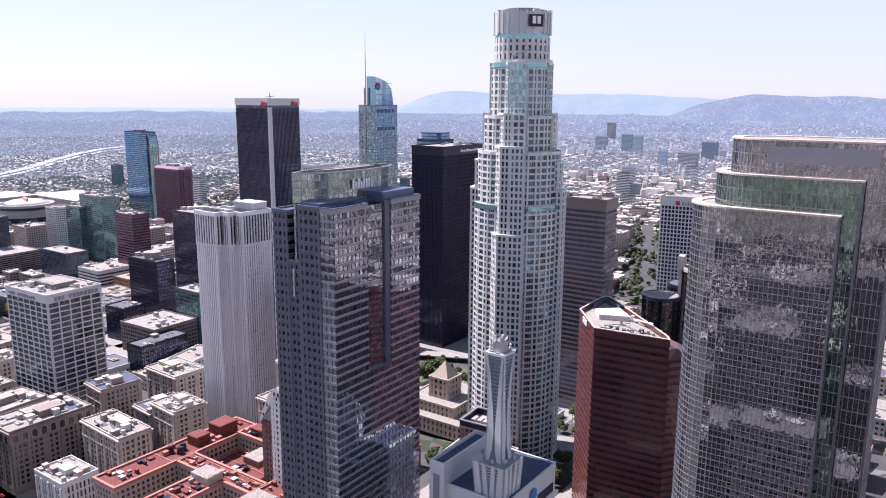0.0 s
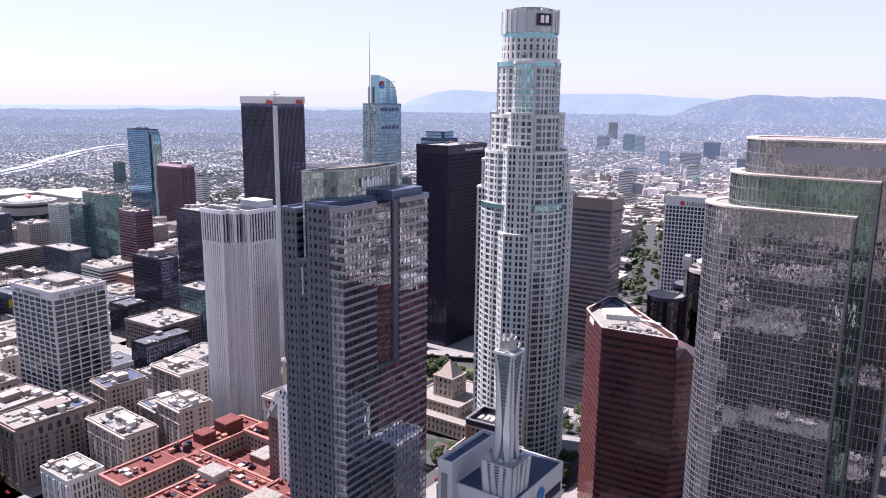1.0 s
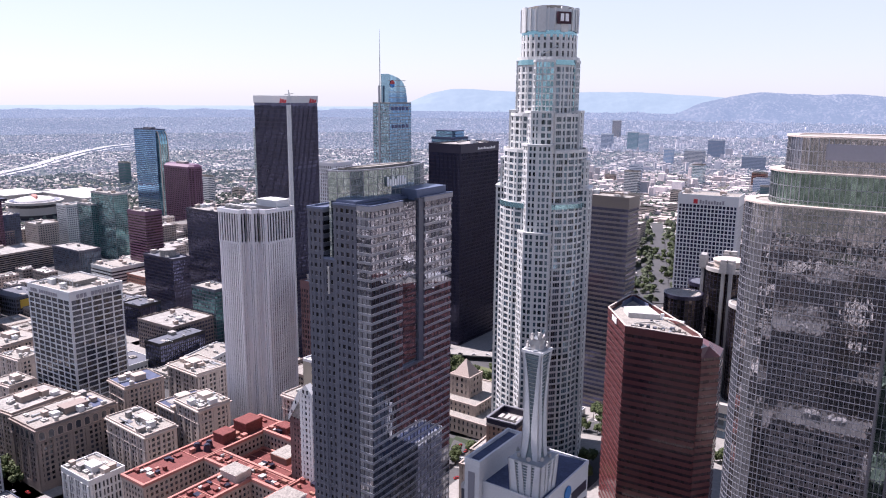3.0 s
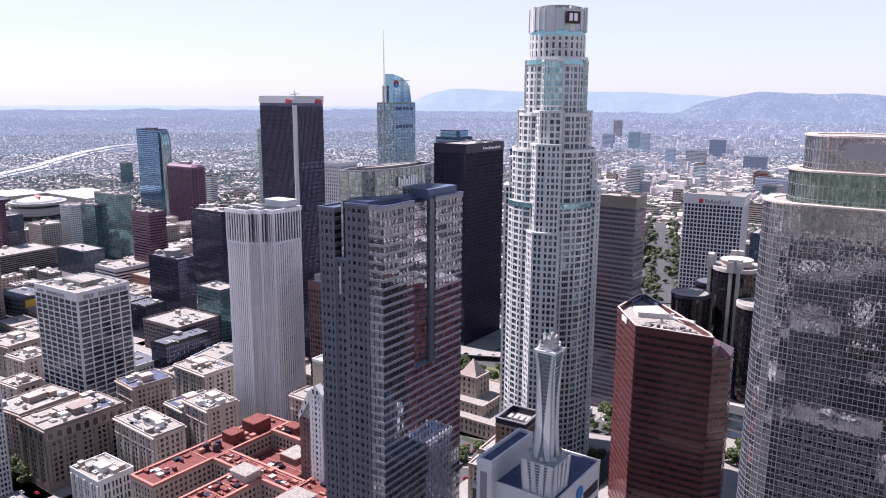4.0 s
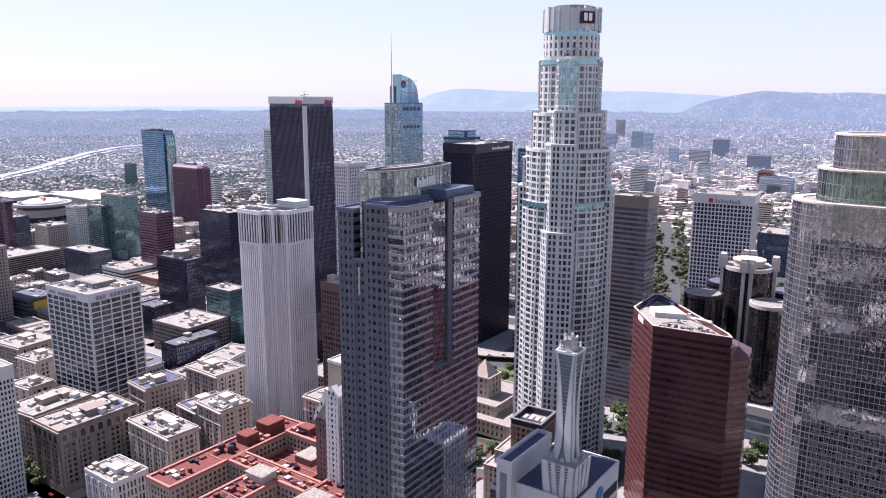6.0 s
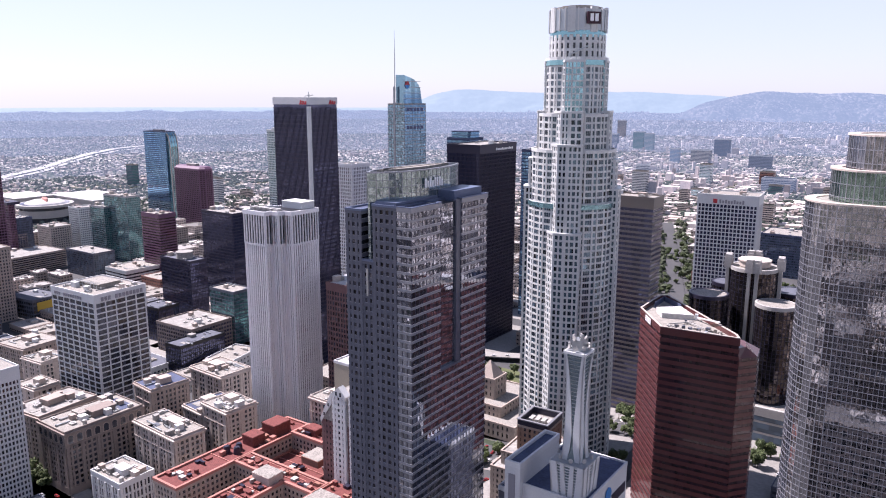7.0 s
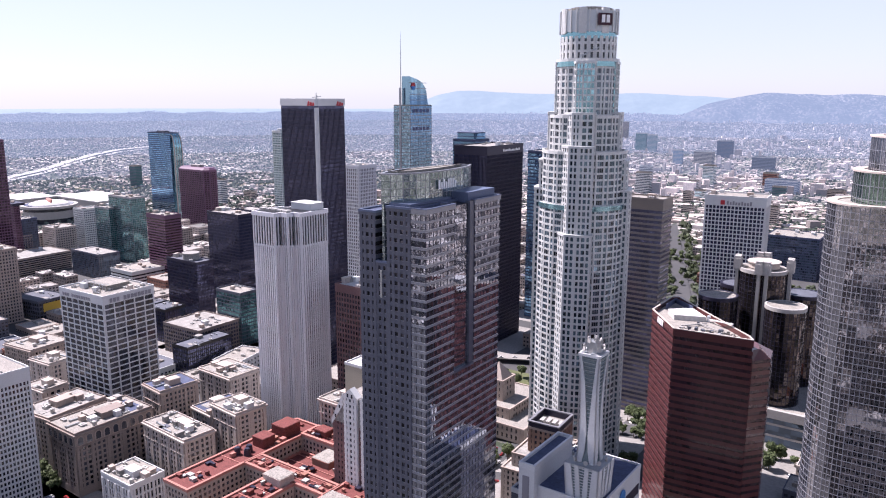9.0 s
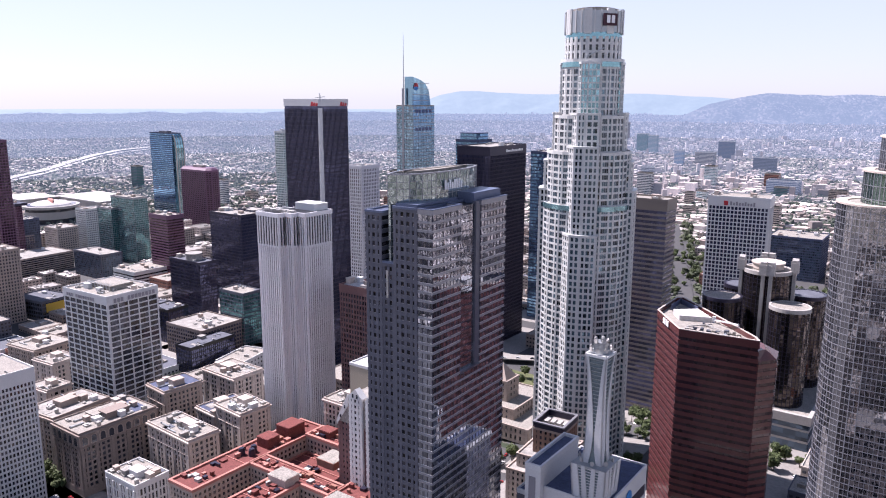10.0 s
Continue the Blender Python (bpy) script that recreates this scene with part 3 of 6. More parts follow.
def gas_tower():
    T = thing("office_tower", -228, 239.5, 4, 1.5, "dark grey granite and mirror glass tower with a glass prow crown", "skyscraper")
    H, fh = 202.6, 4.05
    # granite wing with small windows, split by a tall slot
    for poly, top in ((rect(-38, 0.3, -28.7, 60), 201.2), (rect(-21.5, 0, -8.3, 60), 204.2), (rect(-28.7, 0.5, -21.5, 60), 178.0)):
        punched(T, poly, 0, top - 2.4, fh, 3.1, (0, 3))
        part("top_wall", MB().ring(poly, -0.3, 0.45, top - 2.4, top - 1.0), M["grey_granite"], T)
        part("roof_deck", MB().prism(offset(poly, -0.4), top - 1.6, top - 0.8), M["roof_blue"], T)
        part("parapet", MB().ring(poly, -0.5, 0.5, top - 1.0, top), M["blue_coping"], T, "blue-grey metal coping")
    part("slot_wall", MB().box(-28.6, 6.2, 178, -21.6, 7, 201), G["black"], T, "dark glass at the back of the slot")
    part("slot_cheek", MB().box(-21.8, 0.7, 178, -21.55, 6.4, 202), M["grey_granite"], T)
    # ribbon window bays, with a recess of plain glass between the two
    for name, poly, z0, z1 in (("low", rect(-8.3, 0, 0, 65), 0, 121.5), ("front", rect(-8.3, 0, 0, 23), 121.5, H - 1), ("back", rect(-8.3, 41, 0, 65), 121.5, H - 1)):
        panes(T, poly, z0, z1, fh, 1.45, G["ribbon"], 0.006, seed=len(name))
        bands(T, poly, z0, z1, fh, 1.1, 0.18, M["light_granite"])
        bands(T, poly, z0 + 1.1, z1 + 1.1 - fh, fh, 0.18, 0.2, M["bright_metal"], "sill_rail", joined=True)
        piers(T, poly, z0, z1, 2.9, 0.26, 0.12, M["dark_metal"], "window_bar", only=(0, 1), joined=True)
        if z1 > 150:
            part("top_wall", MB().ring(poly, -0.3, 0.42, z1, z1 + 2.2), M["light_granite"], T)
            part("terrace", MB().prism(offset(poly, -0.2), z1, z1 + 1.4), M["roof_blue"], T)
            part("parapet", MB().ring(poly, -0.45, 0.5, z1 + 2.2, z1 + 2.6), M["blue_coping"], T, "blue-grey metal coping")
    rec = rect(-8.3, 23.1, -1.3, 37.0)
    panes(T, rec, 121.5, H, fh, 1.5, G["ribbon"], 0.0022, seed=31)
    bands(T, rec, 121.5, H, fh, 0.35, 0.1, M["dark_metal"])
    part("recess_cheek", MB().box(-3, 36.9, 121.5, -0.3, 40.9, H + 1), M["grey_granite"], T, "dark granite strip beside the recess")
    part("recess_sill", MB().box(-1.5, 23.1, 121.2, 0.4, 40.7, 122.3), M["grey_granite"], T)
    # blue slabs and plant screens under the crown
    part("roof_slab", MB().box(-21, 1, 203.4, -9, 34, 205.4), M["blue_coping"], T, "blue-grey roof screen")
    part("roof_slab", MB().box(-14, 38, 202.5, -2.2, 63, 207.6), M["blue_coping"], T, "blue-grey roof screen")
    part("roof_deck", MB().box(-30, 6.5, 201.5, -8.6, 62, 203), M["roof_blue"], T)
    # crown: a boat of clear glass whose prow runs down through the slot
    right = [(-25.5, 0.8), (-21.5, 2.6), (-17.6, 7), (-14.6, 13), (-12.6, 21), (-11.6, 30), (-11.6, 40), (-12.6, 50), (-14.6, 58), (-18, 65.5)]
    left = [(-24, 64), (-29, 52), (-31.5, 38), (-31.5, 24), (-29.5, 10)]
    boat = right + left
    z0, z1 = 204.5, 218.3
    panes(T, boat, z0, z1 - 0.6, 3.4, 1.5, G["clear"], 0.011, seed=7, name="crown_glazing")
    bands(T, boat, z0, z1 - 0.6, 3.4, 0.2, 0.12, M["mullion"], "transom")
    piers(T, boat, z0, z1 - 0.6, 3.0, 0.16, 0.12, M["mullion"], "mullion")
    part("crown_rim", MB().ring(boat, -0.7, 0.25, z1 - 0.6, z1), M["mullion"], T)
    part("crown_roof", MB().prism(offset(boat, -4.0), z1 - 1.6, z1 - 0.9), M["roof_white"], T)
    part("crown_unit", MB().prism(offset(boat, -6.0), z1 - 0.9, z1 + 0.5), M["roof_white"], T, "pale plant roof inside the crown")
    prow = [(-26.2, 4), (-25.2, 1.0), (-24.0, 1.0), (-22.6, 4)]
    panes(T, prow, 178, z0, 3.4, 1.3, G["clear"], 0.011, seed=17, name="prow_glazing")
    bands(T, prow, 178, z0, 3.4, 0.2, 0.1, M["mullion"], "transom")
    part("light_fin", MB().box(-26.0, -0.25, 160.5, -25.0, 0.5, 173.5), M["unit"], T, "pale upright fin under the slot")
    # small bright letters high on the crown's curved side
    bars(T, 8, 15.5, 4.4, pose(-11.2, 33.5, 209.6, 0, 0, 90), M["sign_white"], tall=(0, 2, 4, 5, 6))


# ---------------------------------------------------------------- the ribbed white tower
def ribbed_tower():
    T = thing("office_tower", -420, 336, 2, 0, "tall white ribbed tower with notched corners", "skyscraper")
    w, d, a, b, H = 36, 38, 14, 12, 174
    poly = [(-w, 0), (-a, 0), (-a, b / 2), (-a / 2, b / 2), (-a / 2, b), (0, b), (0, d), (-w + a, d), (-w + a, d - b / 2), (-w + a / 2, d - b / 2), (-w + a / 2, d - b), (-w, d - b)]
    panes(T, poly, 0, H, 3.9, 2.0, G["dark"], seed=4)
    piers(T, poly, 0, H - 25, 2.1, 0.95, 0.55, M["rib_white"], "rib")
    piers(T, offset(poly, -0.02), 0, H - 25, 1.05, 0.42, 0.26, M["rib_white"], "rib_fine", only=(0, 1, 2, 3, 4, 5))
    bands(T, poly, 0, H - 26, 3.9, 0.9, 0.12, M["mullion"])
    piers(T, poly, H - 25, H - 3, 2.6, 0.8, 0.8, M["rib_white"], "screen_rib")
    part("top_wall", MB().ring(poly, -0.3, 0.85, H - 3, H), M["rib_white"], T)
    part("screen_base", MB().ring(poly, -0.3, 0.4, H - 25, H - 23.5), M["rib_white"], T)
    part("roof_deck", MB().prism(offset(poly, -0.2), H - 1.6, H - 0.4), M["roof_white"], T)
    part("penthouse", MB().box(-22, 24, H - 1, -2, 37, H + 4.6).box(-22.3, 23.7, H + 4.6, -1.7, 37.3, H + 5.0), M["white_paint"], T)
    for k in range(5):
        part("roof_unit", MB().box(-36 + 6 * k, 6, H - 0.4, -32 + 6 * k, 11, H + 1.6), M["unit"], T)


# ---------------------------------------------------------------- the black tower with a white cap
def black_tower():
    T = thing("office_tower", -526, 473, 0, 0, "black glass tower with white corner stripe and cap", "skyscraper")
    poly = [(-46, 0), (-1.8, 0), (0, 1.8), (0, 36), (-46, 36)]
    panes(T, poly, 0, 249, 3.9, 1.6, G["black"], seed=2)
    bands(T, poly, 0, 246, 3.9, 1.3, 0.1, M["dark_metal"])
    piers(T, poly, 0, 246, 1.6, 0.25, 0.3, M["dark_metal"], "mullion", only=(0, 2))
    part("corner_stripe", MB().prism([(-2.4, -0.55), (-1.2, -0.55), (0.55, 1.2), (0.55, 2.4), (0, 2.4), (-2.4, 0)], 0, 247), M["white_paint"], T)
    part("cap", MB().ring(poly, -0.6, 0.6, 248.6, 255), M["white_paint"], T)
    part("roof_deck", MB().prism(offset(poly, -0.5), 246, 252), M["roof_grey"], T)
    for x, y, r in ((-7, -0.7, 0), (0.7, 29, 90)):
        mb = MB()
        for k in range(3):
            mb.prism([(-4.2 + 3 * k, -1.8), (-1.6 + 3 * k, -1.8), (-0.8 + 3 * k, 1.5 - 0.5 * k), (-2.6 + 3 * k, 2.2 - 0.5 * k)], 0, 0.3)
        part("logo", mb, M["sign_red"], T, "red shapes of a logo", at=pose(x, y, 250.5, 90, 0, r))
    part("antenna", MB().beam((-4, 4, 252), (-4, 4, 260), 0.5).beam((-9, 4, 256), (2, 4, 257), 0.6).beam((-8, 9, 252), (-8, 9, 258), 0.3), M["steel"], T)


# ---------------------------------------------------------------- the sail-topped glass tower
def sail_tower():
    T = thing("office_tower", -613, 721, 0, 0, "blue glass tower with a curved sail crown and spire", "skyscraper")
    poly = rect(-26, 0, 0, 44)
    panes(T, poly, 0, 246, 4.1, 1.8, G["sky"], seed=8)
    bands(T, poly, 0, 246, 4.1, 0.9, 0.12, M["mullion"])
    piers(T, poly, 0, 246, 5.4, 0.4, 0.2, M["mullion"], "mullion")
    part("roof_deck", MB().prism(offset(poly, 0.1), 246, 247.5), M["roof_white"], T)
    for z in (216, 238):
        for k in range(5):
            part("opening", MB().box(-0.2, 5 + 7 * k, z, 0.35, 9.6 + 7 * k, z + 4.2), G["black"], T, "large dark opening")
    # sail: a curved glass sheet that leans back as it climbs
    sail = MB()
    n = 10
    prof = [(38 * k / n, 246 + 36 * (1 - 0.22 * k / n) * (1 - (k / n) ** 5) ** 0.5) for k in range(n + 1)]
    for k in range(n):
        (y0, z0), (y1, z1) = prof[k], prof[k + 1]
        sail.quad((-16, y0 + 4, 246), (-16, y1 + 4, 246), (-16, y1 + 4, z1), (-16, y0 + 4, z0))
        sail.quad((-4, y1 + 4, 246), (-4, y0 + 4, 246), (-4, y0 + 4, z0), (-4, y1 + 4, z1))
        sail.quad((-16, y0 + 4, z0), (-16, y1 + 4, z1), (-4, y1 + 4, z1), (-4, y0 + 4, z0))
    sail.quad((-16, 4, 246), (-16, 4, 282), (-4, 4, 282), (-4, 4, 246))
    part("sail", sail, G["sky"], T)
    ribs = MB()
    for z in (253, 260, 267, 274):
        ribs.box(-4.1, 4, z, -3.8, 38, z + 0.7)
    part("sail_frame", ribs, M["mullion"], T)
    for z0, z1, c in ((0, 4.6, "sign_red"), (-4.6, 0, "sign_blue")):
        part("logo", MB().prism([(4.4 * math.cos(q), 4.6 * math.sin(q)) for q in [math.pi * k / 12 + (0 if z0 == 0 else math.pi) for k in range(13)]], 0, 0.4), M[c], T,
             "red and blue half discs", at=pose(-3.7, 11, 270, 90, 0, 90))
    part("spire", MB().prism(round_poly(-17, 3, 0.9, 0.9, 8), 200, 300, round_poly(-17, 3, 0.5, 0.5, 8)).prism(round_poly(-17, 3, 0.5, 0.5, 8), 300, 335, round_poly(-17, 3, 0.12, 0.12, 8)), M["steel"], T)
    part("side_strip", MB().box(-17, -0.5, 0, -14, 0.2, 268), M["mullion"], T, "grey metal strip below the spire")


# ---------------------------------------------------------------- plain office towers
def plain(name, x, y, rot, wl, wr, z1, fh, bay, band, pier, bd, pd, wall, gl, rf, label, z0=0.0, top=2.0, clutter=6, seed=1, category="office building", pane=None, parapet=1.2, pierwall=None, group=""):
    T = thing(name, x, y, z0, rot, label, category, group)
    house(T, rect(-wl, 0, 0, wr), 0, z1 - z0, fh, bay, band, pier, bd, pd, M[wall], G[gl], M[rf], top, seed, clutter, parapet, pane=pane, pierwall=M[pierwall] if pierwall else None, joined=math.hypot(x, y) > 880)
    return T


def red_tower():
    T = thing("office_tower", -155, 360, 14, 0, "red granite tower with dark ribbon windows and angled walls", "skyscraper")
    poly = [(-22, 29), (0, 0), (39, 3.5), (36, 9), (-19, 65), (-22.5, 62)]
    H, fh = 123, 4.0
    panes(T, poly, 0, H - 4, fh, 1.7, G["wine"], seed=6)
    bands(T, poly, 0, H - 4, fh, 2.25, 0.35, M["red_granite"])
    low = [(30, 3.4), (39.4, 4.4), (46, 13), (44, 27), (24, 36)]
    panes(T, low, 0, 112, fh, 1.7, G["wine"], seed=16)
    bands(T, low, 0, 112, fh, 2.25, 0.3, M["red_granite"])
    part("sloped_top", MB().prism(offset(low, 0.2), 112, 117, [(30, 4), (38, 5), (41, 11), (38, 20), (24, 30)]), M["red_granite"], T)
    part("top_wall", MB().ring(poly, -0.6, 0.4, H - 4, H), M["red_granite"], T)
    part("roof_deck", MB().prism(offset(poly, -0.5), H - 3.2, H - 2.5), M["roof_white"], T)
    part("coping", MB().ring(poly, -0.4, 0.45, H, H + 0.35), M["cream"], T)
    part("roof_mast", MB().beam((9, 31, H - 1), (25, 19, H + 2), 0.7).beam((9, 31, H - 2.5), (9, 31, H + 1), 1.6), M["white_paint"], T)
    part("penthouse", MB().prism([(-15, 34), (-8, 24), (8, 30), (-4, 44)], H - 2.5, H + 0.4), M["membrane_white"], T, "low white plant room")
    part("screen_wall", MB().beam((-18, 56, H), (-18, 40, H), 0.4, 3).beam((-18, 56, H), (-4, 44, H), 0.4, 3), M["roof_blue"], T)
    rr = random.Random(4)
    for k in range(22):
        x = 1 + 1.3 * k
        y = 4 + 0.09 * x + rr.uniform(0, 1) * max(1, (26 - 0.72 * x))
        w, d, h = rr.uniform(0.8, 2.2), rr.uniform(0.8, 2.6), rr.uniform(0.8, 2.6)
        part("roof_unit", MB().box(x - w / 2, y - d / 2, H - 2.5, x + w / 2, y + d / 2, H - 2.5 + h), M[rr.choice(["unit", "roof_white", "roof_dark", "steel"])], T)
    part("roof_pipe", MB().beam((4, 6, H - 1.6), (24, 9, H - 1.6), 0.5).beam((6, 22, H - 1.4), (22, 12, H - 1.4), 0.5).beam((0, 12, H - 1.5), (10, 24, H - 1.5), 0.6), M["unit"], T)
    S = part("sign", MB().box(-1, -0.3, -1, 1, 0, 1), M["red_granite"], T, at=pose(-12, 15.6, H - 2.2, 0, 0, -52.8))
    bars(S, 4, 10, 3.2, pose(0, -0.6, -1.6), M["sign_white"])


def curved_tower():
    """Three glass slabs behind one another, with rounded ends, each higher than the one in front."""
    T = thing("office_tower", -28, 222, 16, 0, "curved mirror-glass tower of stepped slabs with pale roof ledges", "skyscraper")

    def slab(x0, x1, y0, y1, r):
        arc = [(x0 + r - r * math.sin(q), (y0 + y1) / 2 + (y1 - y0) / 2 * math.cos(q)) for q in [math.pi * k / 16 for k in range(17)]]
        return arc + [(x1, y0), (x1, y1)]
    for k, (x0, x1, y0, y1, z0, z1, gl) in enumerate(((-42, 0, 0, 26, 0, 210, "mirror"), (-36, 4.5, 2, 28, 0, 219.5, "green"), (-32.5, 12, 4, 30, 0, 229.5, "mirror"))):
        poly = slab(x0, x1, y0, y1, 13)
        body, low, fh = poly, 0, 3.9
        panes(T, body, low, z1 - 0.5, fh / 2, 1.3, G[gl], 0.002, seed=40 + k)
        bands(T, body, low, z1 - 0.5, fh, 0.18, 0.12, M["mullion"], "transom")
        if k == 0:
            bands(T, body, low + fh / 2, z1 - 0.5 + fh / 2, fh, 0.13, 0.12, M["mullion"], "sill_rail")
        piers(T, body, low, z1 - 0.5, 1.3, 0.12, 0.1, M["mullion"], "mullion", joined=k > 0)
        part("ledge", MB().ring(poly, -2.6, 0.5, z1 - 0.5, z1), M["cream"], T, "pale roof ledge")
        part("roof_deck", MB().prism(offset(poly, -2.5), z1 - 0.7, z1 - 0.3), M["roof_white"], T)
        part("end_pier", MB().box(x1 - 0.2, y0 - 0.35, 0, x1 + 0.5, y0 + 1.0, z1 - 0.4), M["dull_metal"], T)
    sg = MB().box(-20, 3.4, 223, 8, 4.0, 227.5)
    part("sign", sg, M["sign_grey"], T, "blank grey sign band")


def bonaventure():
    T = thing("hotel", -159, 577, 0, 0, "cluster of bronze mirror-glass cylinders with concrete lift shafts", "hotel")
    for name, x, y, r, h in (("main", 0, 0, 17, 131), ("a", -25, -27, 14, 112), ("b", 22, -22, 14, 110), ("c", 24, 28, 14, 109), ("d", -24, 28, 14, 110)):
        poly = round_poly(x, y, r, r, 32)
        panes(T, poly, 20, h - 4, 3.2, 2.0, G["bronze"], seed=int(r + h), name="cylinder_glazing")
        bands(T, poly, 20, h - 4, 3.2, 0.3, 0.1, M["bronze_metal"], "transom")
        piers(T, poly, 20, h - 4, 4.2, 0.2, 0.15, M["bronze_metal"], "mullion")
        part("rim", MB().ring(poly, -1.2, 0.45, h - 4, h - 1.2), M["concrete" if name == "main" or name == "b" else "bronze_metal"], T)
        part("roof_disc", MB().prism(offset(poly, -1.1), h - 4, h - 1.6), M["roof_white" if name in "mainb" else "roof_dark"], T)
    part("revolving_top", MB().prism(round_poly(0, 0, 11, 11, 28), 130, 134).prism(round_poly(0, 0, 12, 12, 28), 134, 135), M["cream"], T)
    for q in (0.2, 1.8, 3.35, 4.9):
        c, s = math.cos(q), math.sin(q)
        for e in (-2.6, 2.6):
            x, y = 18.6 * c - e * s, 18.6 * s + e * c
            part("lift_shaft", MB().box(x - 1.2, y - 1.2, 15, x + 1.2, y + 1.2, 128), M["concrete"], T)
            part("shaft_cap", MB().box(x - 2.6, y - 2.6, 128, x + 2.6, y + 2.6, 136).box(x - 2.2, y - 2.2, 136, x + 2.2, y + 2.2, 138), M["concrete"], T)
    pod = rect(-60, -48, 46, 55)
    panes(T, pod, 0, 34, 4.2, 4.0, G["blue"], seed=88, name="podium_glazing")
    bands(T, pod, 0, 34, 8.5, 1.6, 0.4, M["concrete"], "podium_band")
    part("podium_roof", MB().box(-58, -46, 34, 44, 53, 35), M["roof_white"], T)
    part("podium_ledge", MB().ring(pod, -1.5, 1.4, 31, 37.5), M["concrete"], T)


def exchange():
    """White telephone building with its flared lattice tower for dish aerials."""
    T = thing("telephone_building", -151, 263, 16, 0, "white concrete telephone building with blue-grey roofs", "office building")
    body = rect(-35, 0, 0, 48)
    part("wall", MB().prism(body, 0, 64), M["white_paint"], T)
    part("roof_deck", MB().prism(offset(body, -0.6), 64, 64.5), M["roof_blue"], T, "blue-grey roof membrane")
    part("parapet", MB().ring(body, -0.7, 0.15, 63, 65.4), M["white_paint"], T)
    for k in range(6):
        part("louvre", MB().box(-0.2, 30, 6 + k * 9, 0.25, 46, 11 + k * 9), M["dark_metal"], T, "dark louvred opening")
    pent = rect(-39, -3, -31, 36)
    part("penthouse", MB().prism(pent, 0, 74), M["white_paint"], T)
    part("penthouse_roof", MB().prism(offset(pent, -0.8), 74, 74.6), M["roof_blue"], T)
    part("penthouse_parapet", MB().ring(pent, -0.9, 0.15, 73.5, 76.2), M["white_paint"], T)
    part("penthouse_recess", MB().box(-37, -3.25, 20, -33.5, -2.9, 70), M["sign_grey"], T, "grey recessed strip")
    disc = MB().prism(round_poly(0, 0, 3.4, 3.4, 24), 0, 0.3)
    part("logo", disc, M["sign_blue"], T, "blue globe logo", at=pose(0.3, 25, 58.5, 90, 0, 90))
    annex = rect(-56, 20, -40, 70)
    part("annex", MB().prism(annex, 0, 46), M["grey_granite"], T)
    part("annex_roof", MB().prism(offset(annex, -0.6), 46, 46.5), M["roof_blue"], T)
    part("annex_parapet", MB().ring(annex, -0.6, 0.15, 45, 47.5), M["white_paint"], T)

    A = thing("aerial_tower", -161, 272.5, 80.3, 0, "flared white steel tower carrying dish aerials", "aerial tower")

    def sq(r):
        return rect(-r, -r, r, r)
    part("base_core", MB().prism(sq(6.9), 0, 15.5, sq(7.6)), M["screen"], A)
    prof = [(16, 4.5), (22, 4.2), (30, 3.9), (42, 3.75), (54, 4.0), (61, 4.4), (67, 4.9)]
    for (z0, r0), (z1, r1) in zip(prof, prof[1:]):
        part("shaft_core", MB().prism(sq(r0 - 0.55), z0, z1, sq(r1 - 0.55)), M["screen"], A)

    def strip(side):
        """One white wedge of a leg: it parts from its twin at the foot, meets it, and leaves a slot that widens upwards."""
        mb = MB()
        for z, r in prof:
            gap = 0.42 * max(0, (26 - z) / 10) + 0.74 * max(0, (z - 26) / 41) ** 1.1
            for x, y in ((side * (r + 0.08), -r - 0.08), (side * r * min(0.86, gap + 0.02), -r - 0.08), (side * r * min(0.86, gap + 0.02), -r + 0.5), (side * (r + 0.08), -r + 0.5)):
                mb.v.append((x, y, z))
        for k in range(len(prof) - 1):
            for e in range(4):
                g = (e + 1) % 4
                mb.f.append((4 * k + e, 4 * k + g, 4 * k + 4 + g, 4 * k + 4 + e))
        return mb
    for face in range(4):
        turn = Matrix.Rotation(face * math.pi / 2, 4, "Z")
        for side in (-1, 1):
            part("leg", strip(side), M["white_paint"], A, at=turn)
            fin = MB().prism([(side * 3.6, -7.6), (side * 7.6, -7.6), (side * 7.6, -6.9), (side * 3.6, -6.9)], 0, 16.2,
                             [(side * 5.2, -8.5), (side * 8.5, -8.5), (side * 8.5, -7.8), (side * 5.2, -7.8)])
            part("base_fin", fin, M["white_paint"], A, at=turn)
            fin = MB().prism([(side * 0.3, -7.5), (side * 2.8, -7.5), (side * 2.8, -6.9), (side * 0.3, -6.9)], 0, 16.0,
                             [(side * 1.6, -8.4), (side * 3.4, -8.4), (side * 3.4, -7.8), (side * 1.6, -7.8)])
            part("base_fin", fin, M["white_paint"], A, at=turn)
        for k in range(11):
            z = 0.9 + 1.4 * k
            part("base_rail", MB().box(-7.2 - 0.05 * z, -7.35 - 0.05 * z, z, 7.2 + 0.05 * z, -7.1 - 0.05 * z, z + 0.32), M["white_paint"], A, at=turn)
        for k in range(22):
            z = 27 + 1.8 * k
            r = 3.78 + 1.15 * max(0, (z - 42) / 25) ** 1.5
            w = r * min(0.86, 0.74 * max(0, (z - 26) / 41) ** 1.1)
            part("louvre", MB().box(-w, -r - 0.02, z, w, -r + 0.45, z + 0.22), M["steel"], A, at=turn)
        part("top_frame", MB().box(-5.0, -5.1, 66, 5.0, -4.5, 67.2), M["white_paint"], A, at=turn)
    part("lower_deck", MB().prism(sq(8.1), 15.4, 16.2), M["steel"], A)
    part("upper_deck", MB().prism(sq(4.5), 66.5, 67.3), M["steel"], A)
    part("upper_mast", MB().prism(sq(2.4), 67, 72).beam((0, 0, 72), (0, 0, 75), 0.4), M["steel"], A)
    dish = MB()
